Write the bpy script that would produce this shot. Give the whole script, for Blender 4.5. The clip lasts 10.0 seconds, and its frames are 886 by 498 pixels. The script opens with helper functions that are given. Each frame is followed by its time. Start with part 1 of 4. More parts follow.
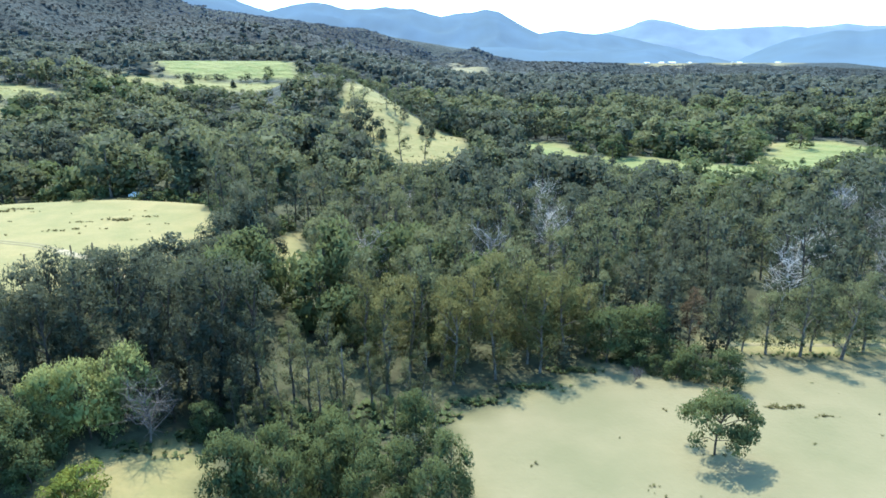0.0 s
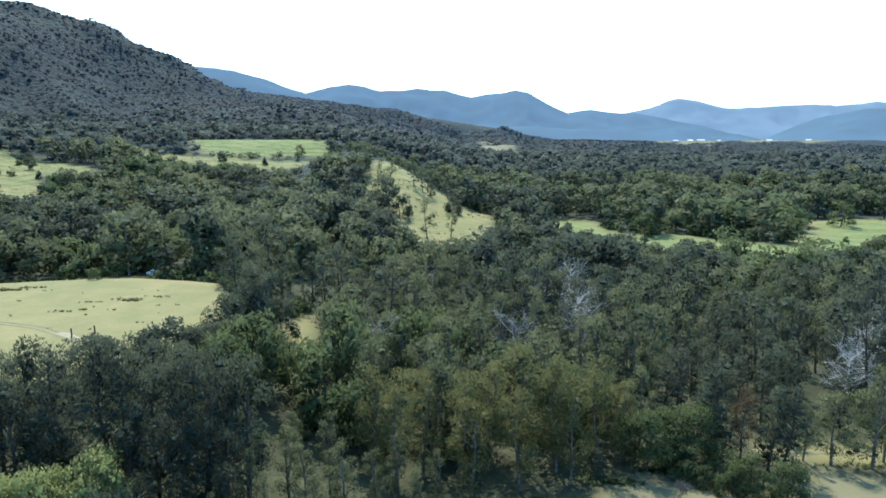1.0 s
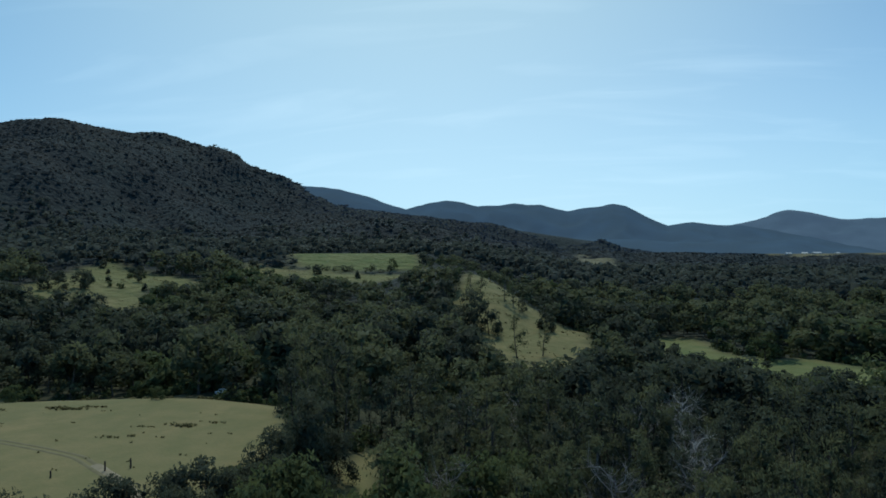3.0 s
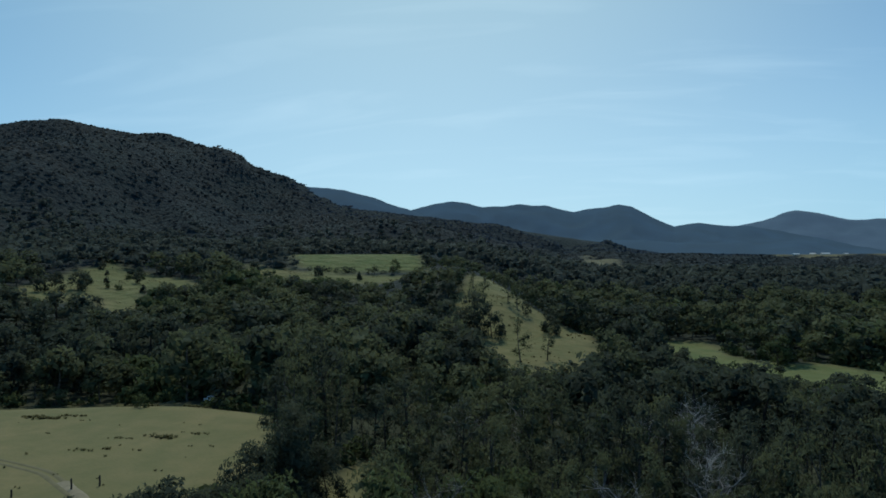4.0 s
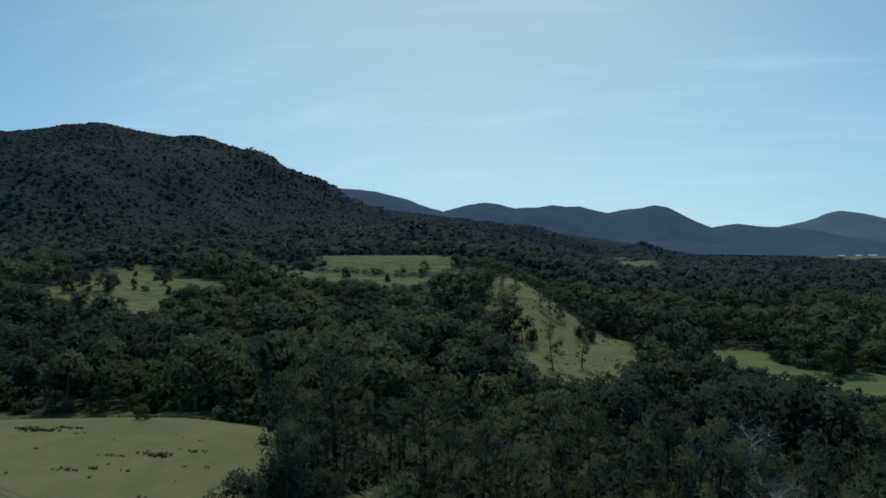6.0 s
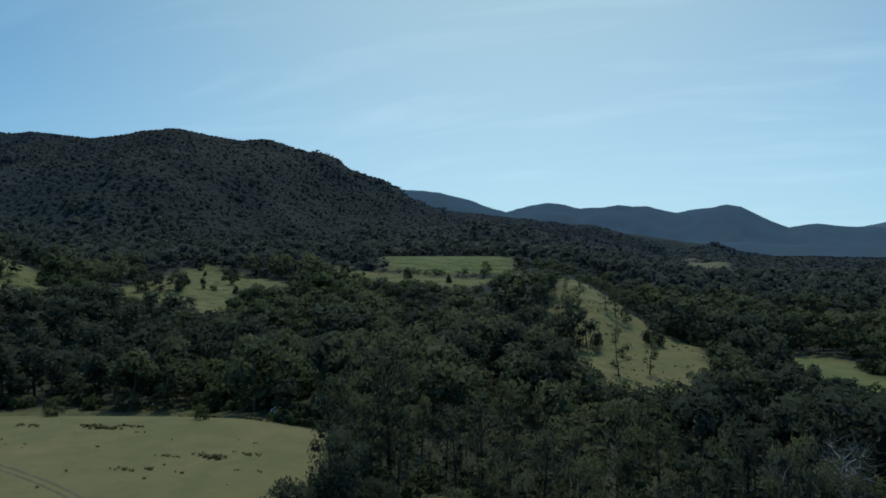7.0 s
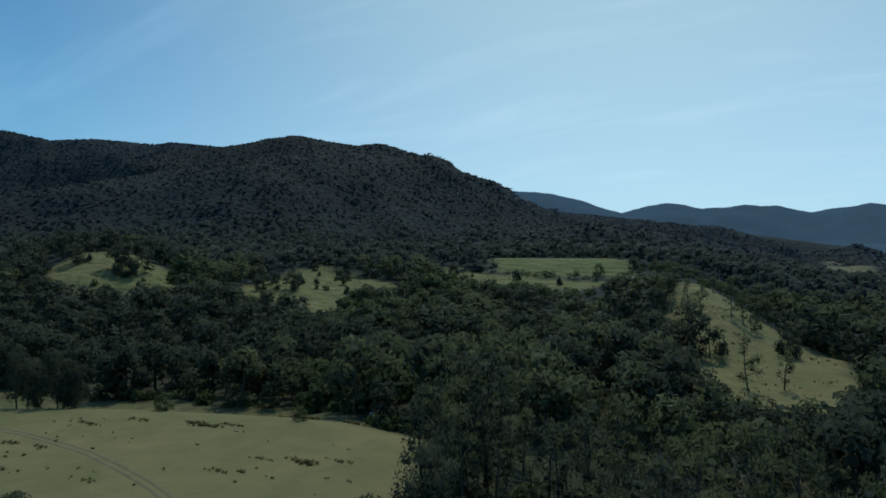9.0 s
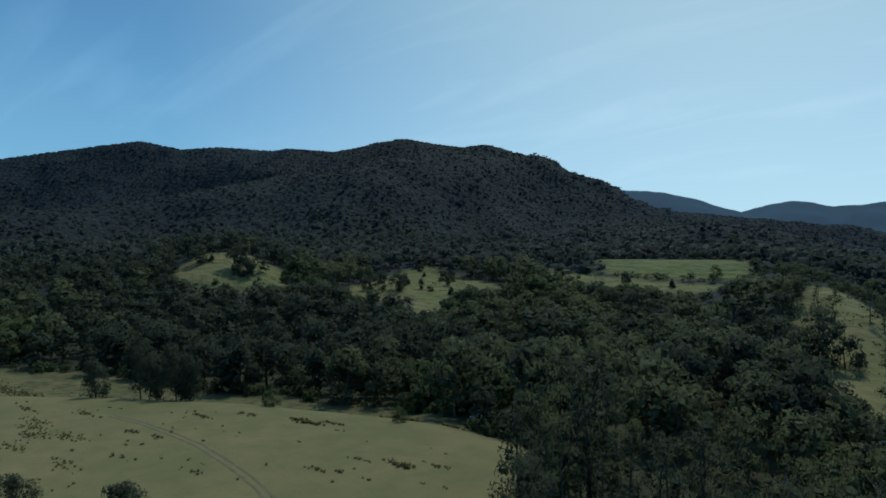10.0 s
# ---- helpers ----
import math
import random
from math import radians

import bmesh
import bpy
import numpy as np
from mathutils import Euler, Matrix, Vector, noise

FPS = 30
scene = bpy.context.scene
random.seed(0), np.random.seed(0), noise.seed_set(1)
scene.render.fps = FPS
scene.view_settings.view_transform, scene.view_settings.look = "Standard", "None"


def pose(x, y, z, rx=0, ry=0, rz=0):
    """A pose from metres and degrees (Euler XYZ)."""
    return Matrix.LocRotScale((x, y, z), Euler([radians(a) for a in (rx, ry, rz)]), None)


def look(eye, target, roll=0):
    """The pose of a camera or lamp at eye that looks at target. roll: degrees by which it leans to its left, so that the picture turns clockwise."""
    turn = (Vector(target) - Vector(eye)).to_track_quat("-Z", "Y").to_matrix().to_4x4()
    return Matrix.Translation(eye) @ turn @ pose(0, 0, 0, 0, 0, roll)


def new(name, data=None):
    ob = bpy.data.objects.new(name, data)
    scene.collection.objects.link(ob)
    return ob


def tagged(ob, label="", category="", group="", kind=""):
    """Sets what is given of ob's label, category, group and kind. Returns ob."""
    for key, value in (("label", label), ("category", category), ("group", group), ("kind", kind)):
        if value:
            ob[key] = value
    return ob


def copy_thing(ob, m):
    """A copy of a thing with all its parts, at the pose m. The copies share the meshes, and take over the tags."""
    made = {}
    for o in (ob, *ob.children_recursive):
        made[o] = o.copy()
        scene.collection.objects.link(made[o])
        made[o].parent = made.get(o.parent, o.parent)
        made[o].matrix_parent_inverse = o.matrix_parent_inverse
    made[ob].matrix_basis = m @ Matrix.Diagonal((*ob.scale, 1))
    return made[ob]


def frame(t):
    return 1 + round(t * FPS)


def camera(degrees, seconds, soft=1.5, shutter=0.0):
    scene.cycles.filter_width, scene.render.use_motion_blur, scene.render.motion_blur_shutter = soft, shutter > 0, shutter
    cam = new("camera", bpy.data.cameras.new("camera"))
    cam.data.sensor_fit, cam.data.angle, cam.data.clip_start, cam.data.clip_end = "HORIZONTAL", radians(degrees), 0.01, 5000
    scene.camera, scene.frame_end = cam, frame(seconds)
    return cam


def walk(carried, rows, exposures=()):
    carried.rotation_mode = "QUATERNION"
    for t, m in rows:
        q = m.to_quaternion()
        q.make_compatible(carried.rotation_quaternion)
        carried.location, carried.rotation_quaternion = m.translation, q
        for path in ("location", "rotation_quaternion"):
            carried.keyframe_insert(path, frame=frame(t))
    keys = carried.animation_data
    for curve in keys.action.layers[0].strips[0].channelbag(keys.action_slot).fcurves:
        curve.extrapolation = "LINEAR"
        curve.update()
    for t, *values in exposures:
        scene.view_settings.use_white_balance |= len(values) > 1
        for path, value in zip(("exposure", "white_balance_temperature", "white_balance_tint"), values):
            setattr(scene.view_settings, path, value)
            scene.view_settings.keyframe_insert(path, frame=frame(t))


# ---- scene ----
cam = camera(68.0, 10.0, soft=1.65)
METRES, EYE, TILT, LEAN, TURN = 70.0, 48.0, -15.3, 0.0, 0.0
ROWS = [
    (0.0, 0.0, 0.0, 0.0, 0.0, 0.0, -0.0),
    (0.5, 0.0105, 0.0596, 0.0158, 1.5, 3.13, -0.38),
    (1.0, 0.0226, 0.1245, 0.0324, 2.54, 6.5, -0.57),
    (1.5, 0.0306, 0.1867, 0.0489, 3.48, 9.63, -0.8),
    (2.0, 0.039, 0.2521, 0.0665, 6.89, 12.89, -1.72),
    (2.5, 0.0449, 0.3126, 0.0841, 9.78, 15.93, -2.53),
    (4.0, 0.0504, 0.4954, 0.1348, 11.12, 16.14, -2.81),
    (4.5, 0.0475, 0.5519, 0.1505, 11.49, 16.15, -2.92),
    (5.0, 0.0441, 0.6041, 0.1644, 11.71, 16.15, -2.98),
    (5.5, 0.0405, 0.6519, 0.1773, 12.16, 16.16, -3.13),
    (7.0, 0.0303, 0.7714, 0.2109, 19.13, 15.78, -5.17),
    (7.5, 0.0245, 0.8058, 0.2192, 21.49, 15.59, -5.84),
    (8.0, 0.0196, 0.8404, 0.2279, 23.68, 15.4, -6.46),
    (8.5, 0.0137, 0.8704, 0.2349, 25.67, 15.2, -7.04),
    (9.0, 0.0074, 0.901, 0.242, 28.54, 14.89, -7.83),
    (9.5, 0.0006, 0.9282, 0.2489, 32.64, 14.34, -8.88),
    (10.0, -0.0088, 0.9576, 0.2563, 37.58, 13.58, -10.09),
]
walk(cam, [(t, pose(0, 0, EYE, TILT, LEAN, TURN) @ pose(METRES * x, METRES * y, METRES * z, 90 + pitch, roll, yaw)) for t, x, y, z, yaw, pitch, roll in ROWS],
     exposures=[(0.0, 1.32, 6000, 8), (0.6, 1.05, 6000, 8), (1.0, 0.75, 6000, 7), (1.5, -0.25, 5950, 4), (2.0, -0.8, 5900, 3), (2.5, -1.12, 5900, 3), (4.0, -1.48, 5930, 2), (5.5, -1.5, 5930, 2), (7.0, -1.5, 5930, 2), (10.0, -1.5, 5930, 2)])

# ---- daylight ----
SUN_HIGH, SUN_BEARING = 59.0, -16.0  # degrees above level, degrees right of north
sky_world = bpy.data.worlds.new("sky_world")
scene.world = sky_world
sky_world.use_nodes = True
wn, wl = sky_world.node_tree.nodes, sky_world.node_tree.links
sky = wn.new("ShaderNodeTexSky")
sky.sky_type, sky.sun_disc = "NISHITA", False
sky.sun_elevation, sky.sun_rotation = radians(SUN_HIGH), radians(SUN_BEARING)
sky.altitude, sky.air_density, sky.dust_density, sky.ozone_density = 300, 1.1, 1.1, 2.0
wn["Background"].inputs["Strength"].default_value = 0.094
# thin streaks of high cloud
where = wn.new("ShaderNodeTexCoord")
bend = wn.new("ShaderNodeMapping")
bend.inputs["Scale"].default_value = (1.1, 4.5, 1.0)
bend.inputs["Rotation"].default_value = (0.0, 0.0, 0.55)
streak = wn.new("ShaderNodeTexNoise")
streak.inputs["Scale"].default_value, streak.inputs["Detail"].default_value, streak.inputs["Distortion"].default_value = 1.1, 7.0, 0.8
fade = wn.new("ShaderNodeMapRange")
fade.inputs["From Min"].default_value, fade.inputs["From Max"].default_value, fade.inputs["To Max"].default_value = 0.52, 0.74, 0.09
veil = wn.new("ShaderNodeMix")
veil.data_type = "RGBA"
veil.inputs["B"].default_value = (27.0, 31.0, 34.0, 1)
up = wn.new("ShaderNodeSeparateXYZ")
lift = wn.new("ShaderNodeMath")
lift.operation, lift.inputs[1].default_value = "ADD", 0.22
sheet = wn.new("ShaderNodeCombineXYZ")
for axis in ("X", "Y"):
    spread_out = wn.new("ShaderNodeMath")
    spread_out.operation = "DIVIDE"
    wl.new(up.outputs[axis], spread_out.inputs[0])
    wl.new(lift.outputs[0], spread_out.inputs[1])
    wl.new(spread_out.outputs[0], sheet.inputs[axis])
wl.new(where.outputs["Generated"], up.inputs[0])
wl.new(up.outputs["Z"], lift.inputs[0])
wl.new(sheet.outputs[0], bend.inputs["Vector"])
wl.new(bend.outputs["Vector"], streak.inputs["Vector"])
wl.new(streak.outputs["Fac"], fade.inputs["Value"])
wl.new(fade.outputs["Result"], veil.inputs["Factor"])
# pale haze towards the horizon, under clear blue air
split = wn.new("ShaderNodeSeparateXYZ")
low_air = wn.new("ShaderNodeMapRange")
low_air.interpolation_type = "SMOOTHSTEP"
low_air.inputs["From Min"].default_value, low_air.inputs["From Max"].default_value = 0.62, -0.05
low_air.inputs["To Min"].default_value, low_air.inputs["To Max"].default_value = 0.0, 0.85
haze = wn.new("ShaderNodeMix")
haze.data_type = "RGBA"
haze.inputs["B"].default_value = (16.0, 21.5, 25.0, 1)
blue_air = wn.new("ShaderNodeMix")
blue_air.data_type, blue_air.blend_type = "RGBA", "MULTIPLY"
blue_air.inputs["Factor"].default_value = 1.0
blue_air.inputs["B"].default_value = (0.46, 1.20, 1.95, 1)
wl.new(where.outputs["Generated"], split.inputs[0])
wl.new(split.outputs["Z"], low_air.inputs["Value"])
wl.new(low_air.outputs["Result"], haze.inputs["Factor"])
wl.new(sky.outputs["Color"], blue_air.inputs["A"])
wl.new(blue_air.outputs["Result"], haze.inputs["A"])
# and whiter high up towards the sun
to_sun = wn.new("ShaderNodeVectorMath")
to_sun.operation = "DOT_PRODUCT"
to_sun.inputs[1].default_value = (math.sin(radians(SUN_BEARING)) * math.cos(radians(SUN_HIGH)), math.cos(radians(SUN_BEARING)) * math.cos(radians(SUN_HIGH)), math.sin(radians(SUN_HIGH)))
nearness = wn.new("ShaderNodeMapRange")
nearness.interpolation_type = "SMOOTHSTEP"
nearness.inputs["From Min"].default_value, nearness.inputs["From Max"].default_value, nearness.inputs["To Max"].default_value = 0.55, 0.9, 0.46
whiter = wn.new("ShaderNodeMix")
whiter.data_type = "RGBA"
whiter.inputs["B"].default_value = (19.5, 24.0, 22.0, 1)
wl.new(where.outputs["Generated"], to_sun.inputs[0])
wl.new(to_sun.outputs["Value"], nearness.inputs["Value"])
wl.new(nearness.outputs["Result"], whiter.inputs["Factor"])
wl.new(haze.outputs["Result"], whiter.inputs["A"])
wl.new(whiter.outputs["Result"], veil.inputs["A"])
# the air glows more on the sun's side
flat_way = wn.new("ShaderNodeVectorMath")
flat_way.operation = "MULTIPLY"
flat_way.inputs[1].default_value = (1, 1, 0)
unit_way = wn.new("ShaderNodeVectorMath")
unit_way.operation = "NORMALIZE"
sunward = wn.new("ShaderNodeVectorMath")
sunward.operation = "DOT_PRODUCT"
sunward.inputs[1].default_value = (math.sin(radians(SUN_BEARING + 7)), math.cos(radians(SUN_BEARING + 7)), 0)
aureole = wn.new("ShaderNodeMapRange")
aureole.inputs["From Min"].default_value, aureole.inputs["From Max"].default_value = 0.6, 1.0
tone = wn.new("ShaderNodeMix")
tone.data_type = "RGBA"
tone.inputs["A"].default_value = (0.56, 0.79, 0.92, 1)
tone.inputs["B"].default_value = (1.22, 1.17, 1.11, 1)
glare = wn.new("ShaderNodeVectorMath")
glare.operation = "MULTIPLY"
wl.new(where.outputs["Generated"], flat_way.inputs[0])
wl.new(flat_way.outputs[0], unit_way.inputs[0])
wl.new(unit_way.outputs[0], sunward.inputs[0])
wl.new(sunward.outputs["Value"], aureole.inputs["Value"])
wl.new(veil.outputs["Result"], glare.inputs[0])
wl.new(aureole.outputs["Result"], tone.inputs["Factor"])
wl.new(tone.outputs["Result"], glare.inputs[1])
wl.new(glare.outputs[0], wn["Background"].inputs["Color"])

sun = new("sun", bpy.data.lights.new("sun", "SUN"))
sun.data.energy, sun.data.angle, sun.data.color = 4.15, radians(0.53), (1.0, 0.91, 0.74)
a, e = radians(SUN_BEARING), radians(SUN_HIGH)
sun.matrix_world = look((0, 0, 0), (-math.sin(a) * math.cos(e), -math.cos(a) * math.cos(e), -math.sin(e)))
sun.location = (0, 0, 400)
tagged(sun, kind="structure")


# ---- materials ----
def surface(name, rough_value=0.8):
    m = bpy.data.materials.new(name)
    m.use_nodes = True
    n, l = m.node_tree.nodes, m.node_tree.links
    b = n["Principled BSDF"]
    b.inputs["Roughness"].default_value = rough_value
    b.inputs["Specular IOR Level"].default_value = 0.2
    return m, n, l, b


def blotch(n, l, size, detail=4.0, low=0.35, high=0.65):
    """Noise at a real size in metres, in 0..1."""
    place = n.new("ShaderNodeNewGeometry")
    t = n.new("ShaderNodeTexNoise")
    t.inputs["Scale"].default_value, t.inputs["Detail"].default_value = 1.0 / size, detail
    r = n.new("ShaderNodeMapRange")
    r.inputs["From Min"].default_value, r.inputs["From Max"].default_value = low, high
    l.new(place.outputs["Position"], t.inputs["Vector"])
    l.new(t.outputs["Fac"], r.inputs["Value"])
    return r.outputs["Result"]


def blend(n, l, fac, one, two):
    m = n.new("ShaderNodeMix")
    m.data_type = "RGBA"
    for key, v in (("Factor", fac), ("A", one), ("B", two)):
        if isinstance(v, (tuple, float)):
            m.inputs[key].default_value = (*v, 1) if isinstance(v, tuple) else v
        else:
            l.new(v, m.inputs[key])
    return m.outputs["Result"]


def maths(n, l, op, one, two):
    m = n.new("ShaderNodeMath")
    m.operation = op
    for k, v in enumerate((one, two)):
        if isinstance(v, (int, float)):
            m.inputs[k].default_value = v
        else:
            l.new(v, m.inputs[k])
    return m.outputs[0]


def foliage(name, dark, mid, pale, through_light=0.40):
    """Leaves: each tree has its own shade, each spray varies a little."""
    m, n, l, b = surface(name, 0.7)
    b.inputs["Specular IOR Level"].default_value = 0.12
    tint = n.new("ShaderNodeAttribute")
    tint.attribute_name = "tint"
    own = n.new("ShaderNodeObjectInfo")
    island = n.new("ShaderNodeNewGeometry")
    shade = maths(n, l, "FRACT", maths(n, l, "ADD", tint.outputs["Fac"], own.outputs["Random"]), 0.0)
    c = blend(n, l, shade, dark, mid)
    c = blend(n, l, maths(n, l, "MULTIPLY", island.outputs["Random Per Island"], 0.12), c, pale)
    c = blend(n, l, maths(n, l, "MULTIPLY", blotch(n, l, 0.35, 3.0), 0.12), c, pale)
    c = blend(n, l, maths(n, l, "MULTIPLY", blotch(n, l, 1.6), 0.3), c, tuple(v * 0.6 for v in dark))
    l.new(c, b.inputs["Base Color"])
    relief = n.new("ShaderNodeBump")
    relief.inputs["Strength"].default_value, relief.inputs["Distance"].default_value = 0.5, 0.3
    l.new(blotch(n, l, 0.5, 5.0), relief.inputs["Height"])
    l.new(relief.outputs[0], b.inputs["Normal"])
    glow = n.new("ShaderNodeBsdfTranslucent")
    l.new(blend(n, l, 0.5, c, pale), glow.inputs["Color"])
    mix = n.new("ShaderNodeMixShader")
    mix.inputs[0].default_value = through_light
    l.new(b.outputs[0], mix.inputs[1])
    l.new(glow.outputs[0], mix.inputs[2])
    l.new(mix.outputs[0], n["Material Output"].inputs["Surface"])
    return m


def bark(name, dark, pale, size=0.5):
    m, n, l, b = surface(name, 0.85)
    c = blend(n, l, blotch(n, l, size), dark, pale)
    c = blend(n, l, maths(n, l, "MULTIPLY", blotch(n, l, size * 6), 0.4), c, dark)
    l.new(c, b.inputs["Base Color"])
    bump = n.new("ShaderNodeBump")
    bump.inputs["Strength"].default_value, bump.inputs["Distance"].default_value = 0.6, 0.05
    l.new(blotch(n, l, 0.12), bump.inputs["Height"])
    l.new(bump.outputs[0], b.inputs["Normal"])
    return m


LEAF = {
    "gum": foliage("gum_leaves", (0.054, 0.075, 0.044), (0.134, 0.156, 0.080), (0.202, 0.217, 0.114)),
    "oak": foliage("she_oak_leaves", (0.033, 0.050, 0.039), (0.079, 0.100, 0.068), (0.135, 0.153, 0.098)),
    "round": foliage("broad_leaves", (0.051, 0.081, 0.034), (0.097, 0.131, 0.054), (0.165, 0.194, 0.089)),
    "olive": foliage("olive_leaves", (0.086, 0.098, 0.041), (0.142, 0.148, 0.059), (0.224, 0.224, 0.098)),
    "pale": foliage("pale_leaves", (0.20, 0.245, 0.08), (0.26, 0.305, 0.11), (0.37, 0.41, 0.21)),
    "lime": foliage("lime_leaves", (0.12, 0.16, 0.03), (0.16, 0.20, 0.04), (0.24, 0.28, 0.08)),
    "rust": foliage("rust_leaves", (0.085, 0.065, 0.040), (0.11, 0.08, 0.05), (0.16, 0.12, 0.085)),
    # leaves of the distant woods: blue of haze mixed into these three colours
    "mountain": foliage("hazed_mountain_gum_leaves", (0.032, 0.046, 0.050), (0.050, 0.064, 0.067), (0.074, 0.090, 0.090), 0.3),
    "ridge": foliage("hazed_ridge_gum_leaves", (0.020, 0.044, 0.076), (0.033, 0.061, 0.098), (0.050, 0.080, 0.118), 0.3),
    "hill": foliage("hazed_hill_gum_leaves", (0.048, 0.066, 0.062), (0.088, 0.109, 0.090), (0.138, 0.155, 0.125)),
    "grass": foliage("tussock_blades", (0.088, 0.090, 0.038), (0.130, 0.126, 0.054), (0.180, 0.170, 0.082)),
}
BARK = bark("gum_bark", (0.075, 0.065, 0.052), (0.21, 0.185, 0.15))
DARK_BARK = bark("rough_bark", (0.035, 0.028, 0.022), (0.11, 0.09, 0.07))
GREY_BARK = bark("weathered_wood", (0.20, 0.18, 0.165), (0.46, 0.44, 0.41))
DULL_BARK = bark("dull_dead_wood", (0.09, 0.08, 0.072), (0.20, 0.18, 0.165))
WHITE_BARK = bark("bleached_wood", (0.42, 0.40, 0.37), (0.74, 0.72, 0.68))


def ground_material():
    m, n, l, b = surface("pasture_and_woodland_floor", 0.95)

    def cover(name):
        a = n.new("ShaderNodeAttribute")
        a.attribute_name = name
        return a.outputs["Fac"]

    litter = blend(n, l, blotch(n, l, 7.0), (0.032, 0.038, 0.020), (0.075, 0.080, 0.042))
    litter = blend(n, l, maths(n, l, "MULTIPLY", blotch(n, l, 0.8), 0.6), litter, (0.035, 0.033, 0.02))
    # far woodland floor, with haze blue and shade between crowns put into its colour
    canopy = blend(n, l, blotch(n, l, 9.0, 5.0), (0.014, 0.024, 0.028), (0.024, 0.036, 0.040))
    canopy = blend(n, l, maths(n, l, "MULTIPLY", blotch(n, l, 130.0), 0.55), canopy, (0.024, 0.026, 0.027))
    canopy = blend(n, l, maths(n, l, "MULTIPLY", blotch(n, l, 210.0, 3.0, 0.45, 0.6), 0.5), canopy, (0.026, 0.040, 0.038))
    dry = blend(n, l, blotch(n, l, 30.0, 6.0), (0.186, 0.170, 0.074), (0.244, 0.200, 0.092))
    dry = blend(n, l, maths(n, l, "MULTIPLY", blotch(n, l, 5.0, 8.0), 0.6), dry, (0.138, 0.142, 0.058))
    dry = blend(n, l, maths(n, l, "MULTIPLY", blotch(n, l, 13.0, 7.0, 0.5, 0.72), 0.5), dry, (0.205, 0.178, 0.082))
    dry = blend(n, l, maths(n, l, "MULTIPLY", blotch(n, l, 0.7, 6.0, 0.5, 0.8), 0.45), dry, (0.14, 0.135, 0.065))
    green = blend(n, l, blotch(n, l, 14.0), (0.120, 0.146, 0.050), (0.166, 0.174, 0.066))
    rank = blend(n, l, blotch(n, l, 3.0, 7.0), (0.085, 0.075, 0.036), (0.150, 0.150, 0.062))
    dry = blend(n, l, maths(n, l, "MULTIPLY", cover("rank"), blotch(n, l, 9.0, 5.0, 0.25, 0.5)), dry, rank)
    straw = blend(n, l, blotch(n, l, 11.0, 6.0), (0.142, 0.134, 0.074), (0.178, 0.158, 0.092))
    dry = blend(n, l, cover("straw"), dry, straw)
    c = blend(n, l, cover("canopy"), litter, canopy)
    c = blend(n, l, cover("pasture"), c, blend(n, l, cover("lush"), dry, green))
    l.new(c, b.inputs["Base Color"])
    bump = n.new("ShaderNodeBump")
    bump.inputs["Strength"].default_value, bump.inputs["Distance"].default_value = 0.4, 0.07
    l.new(blotch(n, l, 0.6, 6.0), bump.inputs["Height"])
    crowns = n.new("ShaderNodeBump")
    crowns.inputs["Strength"].default_value, crowns.inputs["Distance"].default_value = 0.55, 5.0
    l.new(maths(n, l, "MULTIPLY", blotch(n, l, 11.0, 4.0), cover("canopy")), crowns.inputs["Height"])
    l.new(bump.outputs[0], crowns.inputs["Normal"])
    l.new(crowns.outputs[0], b.inputs["Normal"])
    return m


def plain(name, one, two, size, rough_value=0.8):
    m, n, l, b = surface(name, rough_value)
    l.new(blend(n, l, blotch(n, l, size), one, two), b.inputs["Base Color"])
    return m


def haze_material(name, one, two, glow):
    """Far ranges seen through miles of air, the haze put into colour and glow."""
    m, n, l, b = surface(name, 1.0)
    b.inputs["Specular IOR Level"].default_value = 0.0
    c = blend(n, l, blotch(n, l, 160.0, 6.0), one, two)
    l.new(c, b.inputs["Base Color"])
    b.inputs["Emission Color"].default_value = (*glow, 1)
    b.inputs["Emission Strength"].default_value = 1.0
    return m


GROUND = ground_material()
DIRT = plain("pale_dirt", (0.235, 0.200, 0.130), (0.305, 0.260, 0.175), 1.5, 0.95)
WHEEL_TRACK = plain("worn_grass", (0.160, 0.143, 0.076), (0.205, 0.178, 0.100), 2.0, 0.95)
# aerial haze painted on: bluish base colours, and emission that lifts the darks
RANGE_HAZED = haze_material("hazed_range", (0.050, 0.085, 0.125), (0.075, 0.115, 0.16), (0.104, 0.140, 0.180))
RANGE_NEAR_HAZED = haze_material("near_hazed_range", (0.040, 0.066, 0.088), (0.046, 0.080, 0.115), (0.064, 0.094, 0.134))

# ---- the lie of the land ----
def ramp(a, b, x):
    k = np.clip((np.asarray(x, float) - a) / (b - a), 0, 1)
    return k * k * (3 - 2 * k)


def lattice(x, y, seed):
    """Smooth noise in 0..1 on a lattice of step 1."""
    i, j = np.floor(x).astype(np.int64), np.floor(y).astype(np.int64)
    u, v = x - i, y - j
    u, v = u * u * (3 - 2 * u), v * v * (3 - 2 * v)

    def node(a, b):
        n = (a * 374761393 + b * 668265263 + seed * 974711) & 0x7FFFFFFF
        n = ((n ^ (n >> 13)) * 1274126177) & 0x7FFFFFFF
        return ((n ^ (n >> 16)) & 0xFFFF) / 65535.0

    return (node(i, j) * (1 - u) + node(i + 1, j) * u) * (1 - v) + (node(i, j + 1) * (1 - u) + node(i + 1, j + 1) * u) * v


def rough(x, y, size, seed, octaves=4):
    total, weight, amp = 0.0, 0.0, 1.0
    for k in range(octaves):
        total, weight = total + amp * lattice(x / size + 17.3 * k, y / size - 9.1 * k, seed + k), weight + amp
        size, amp = size / 2.1, amp * 0.5
    return total / weight - 0.5


EYE_MID = (3.0, 44.0, 48.0)


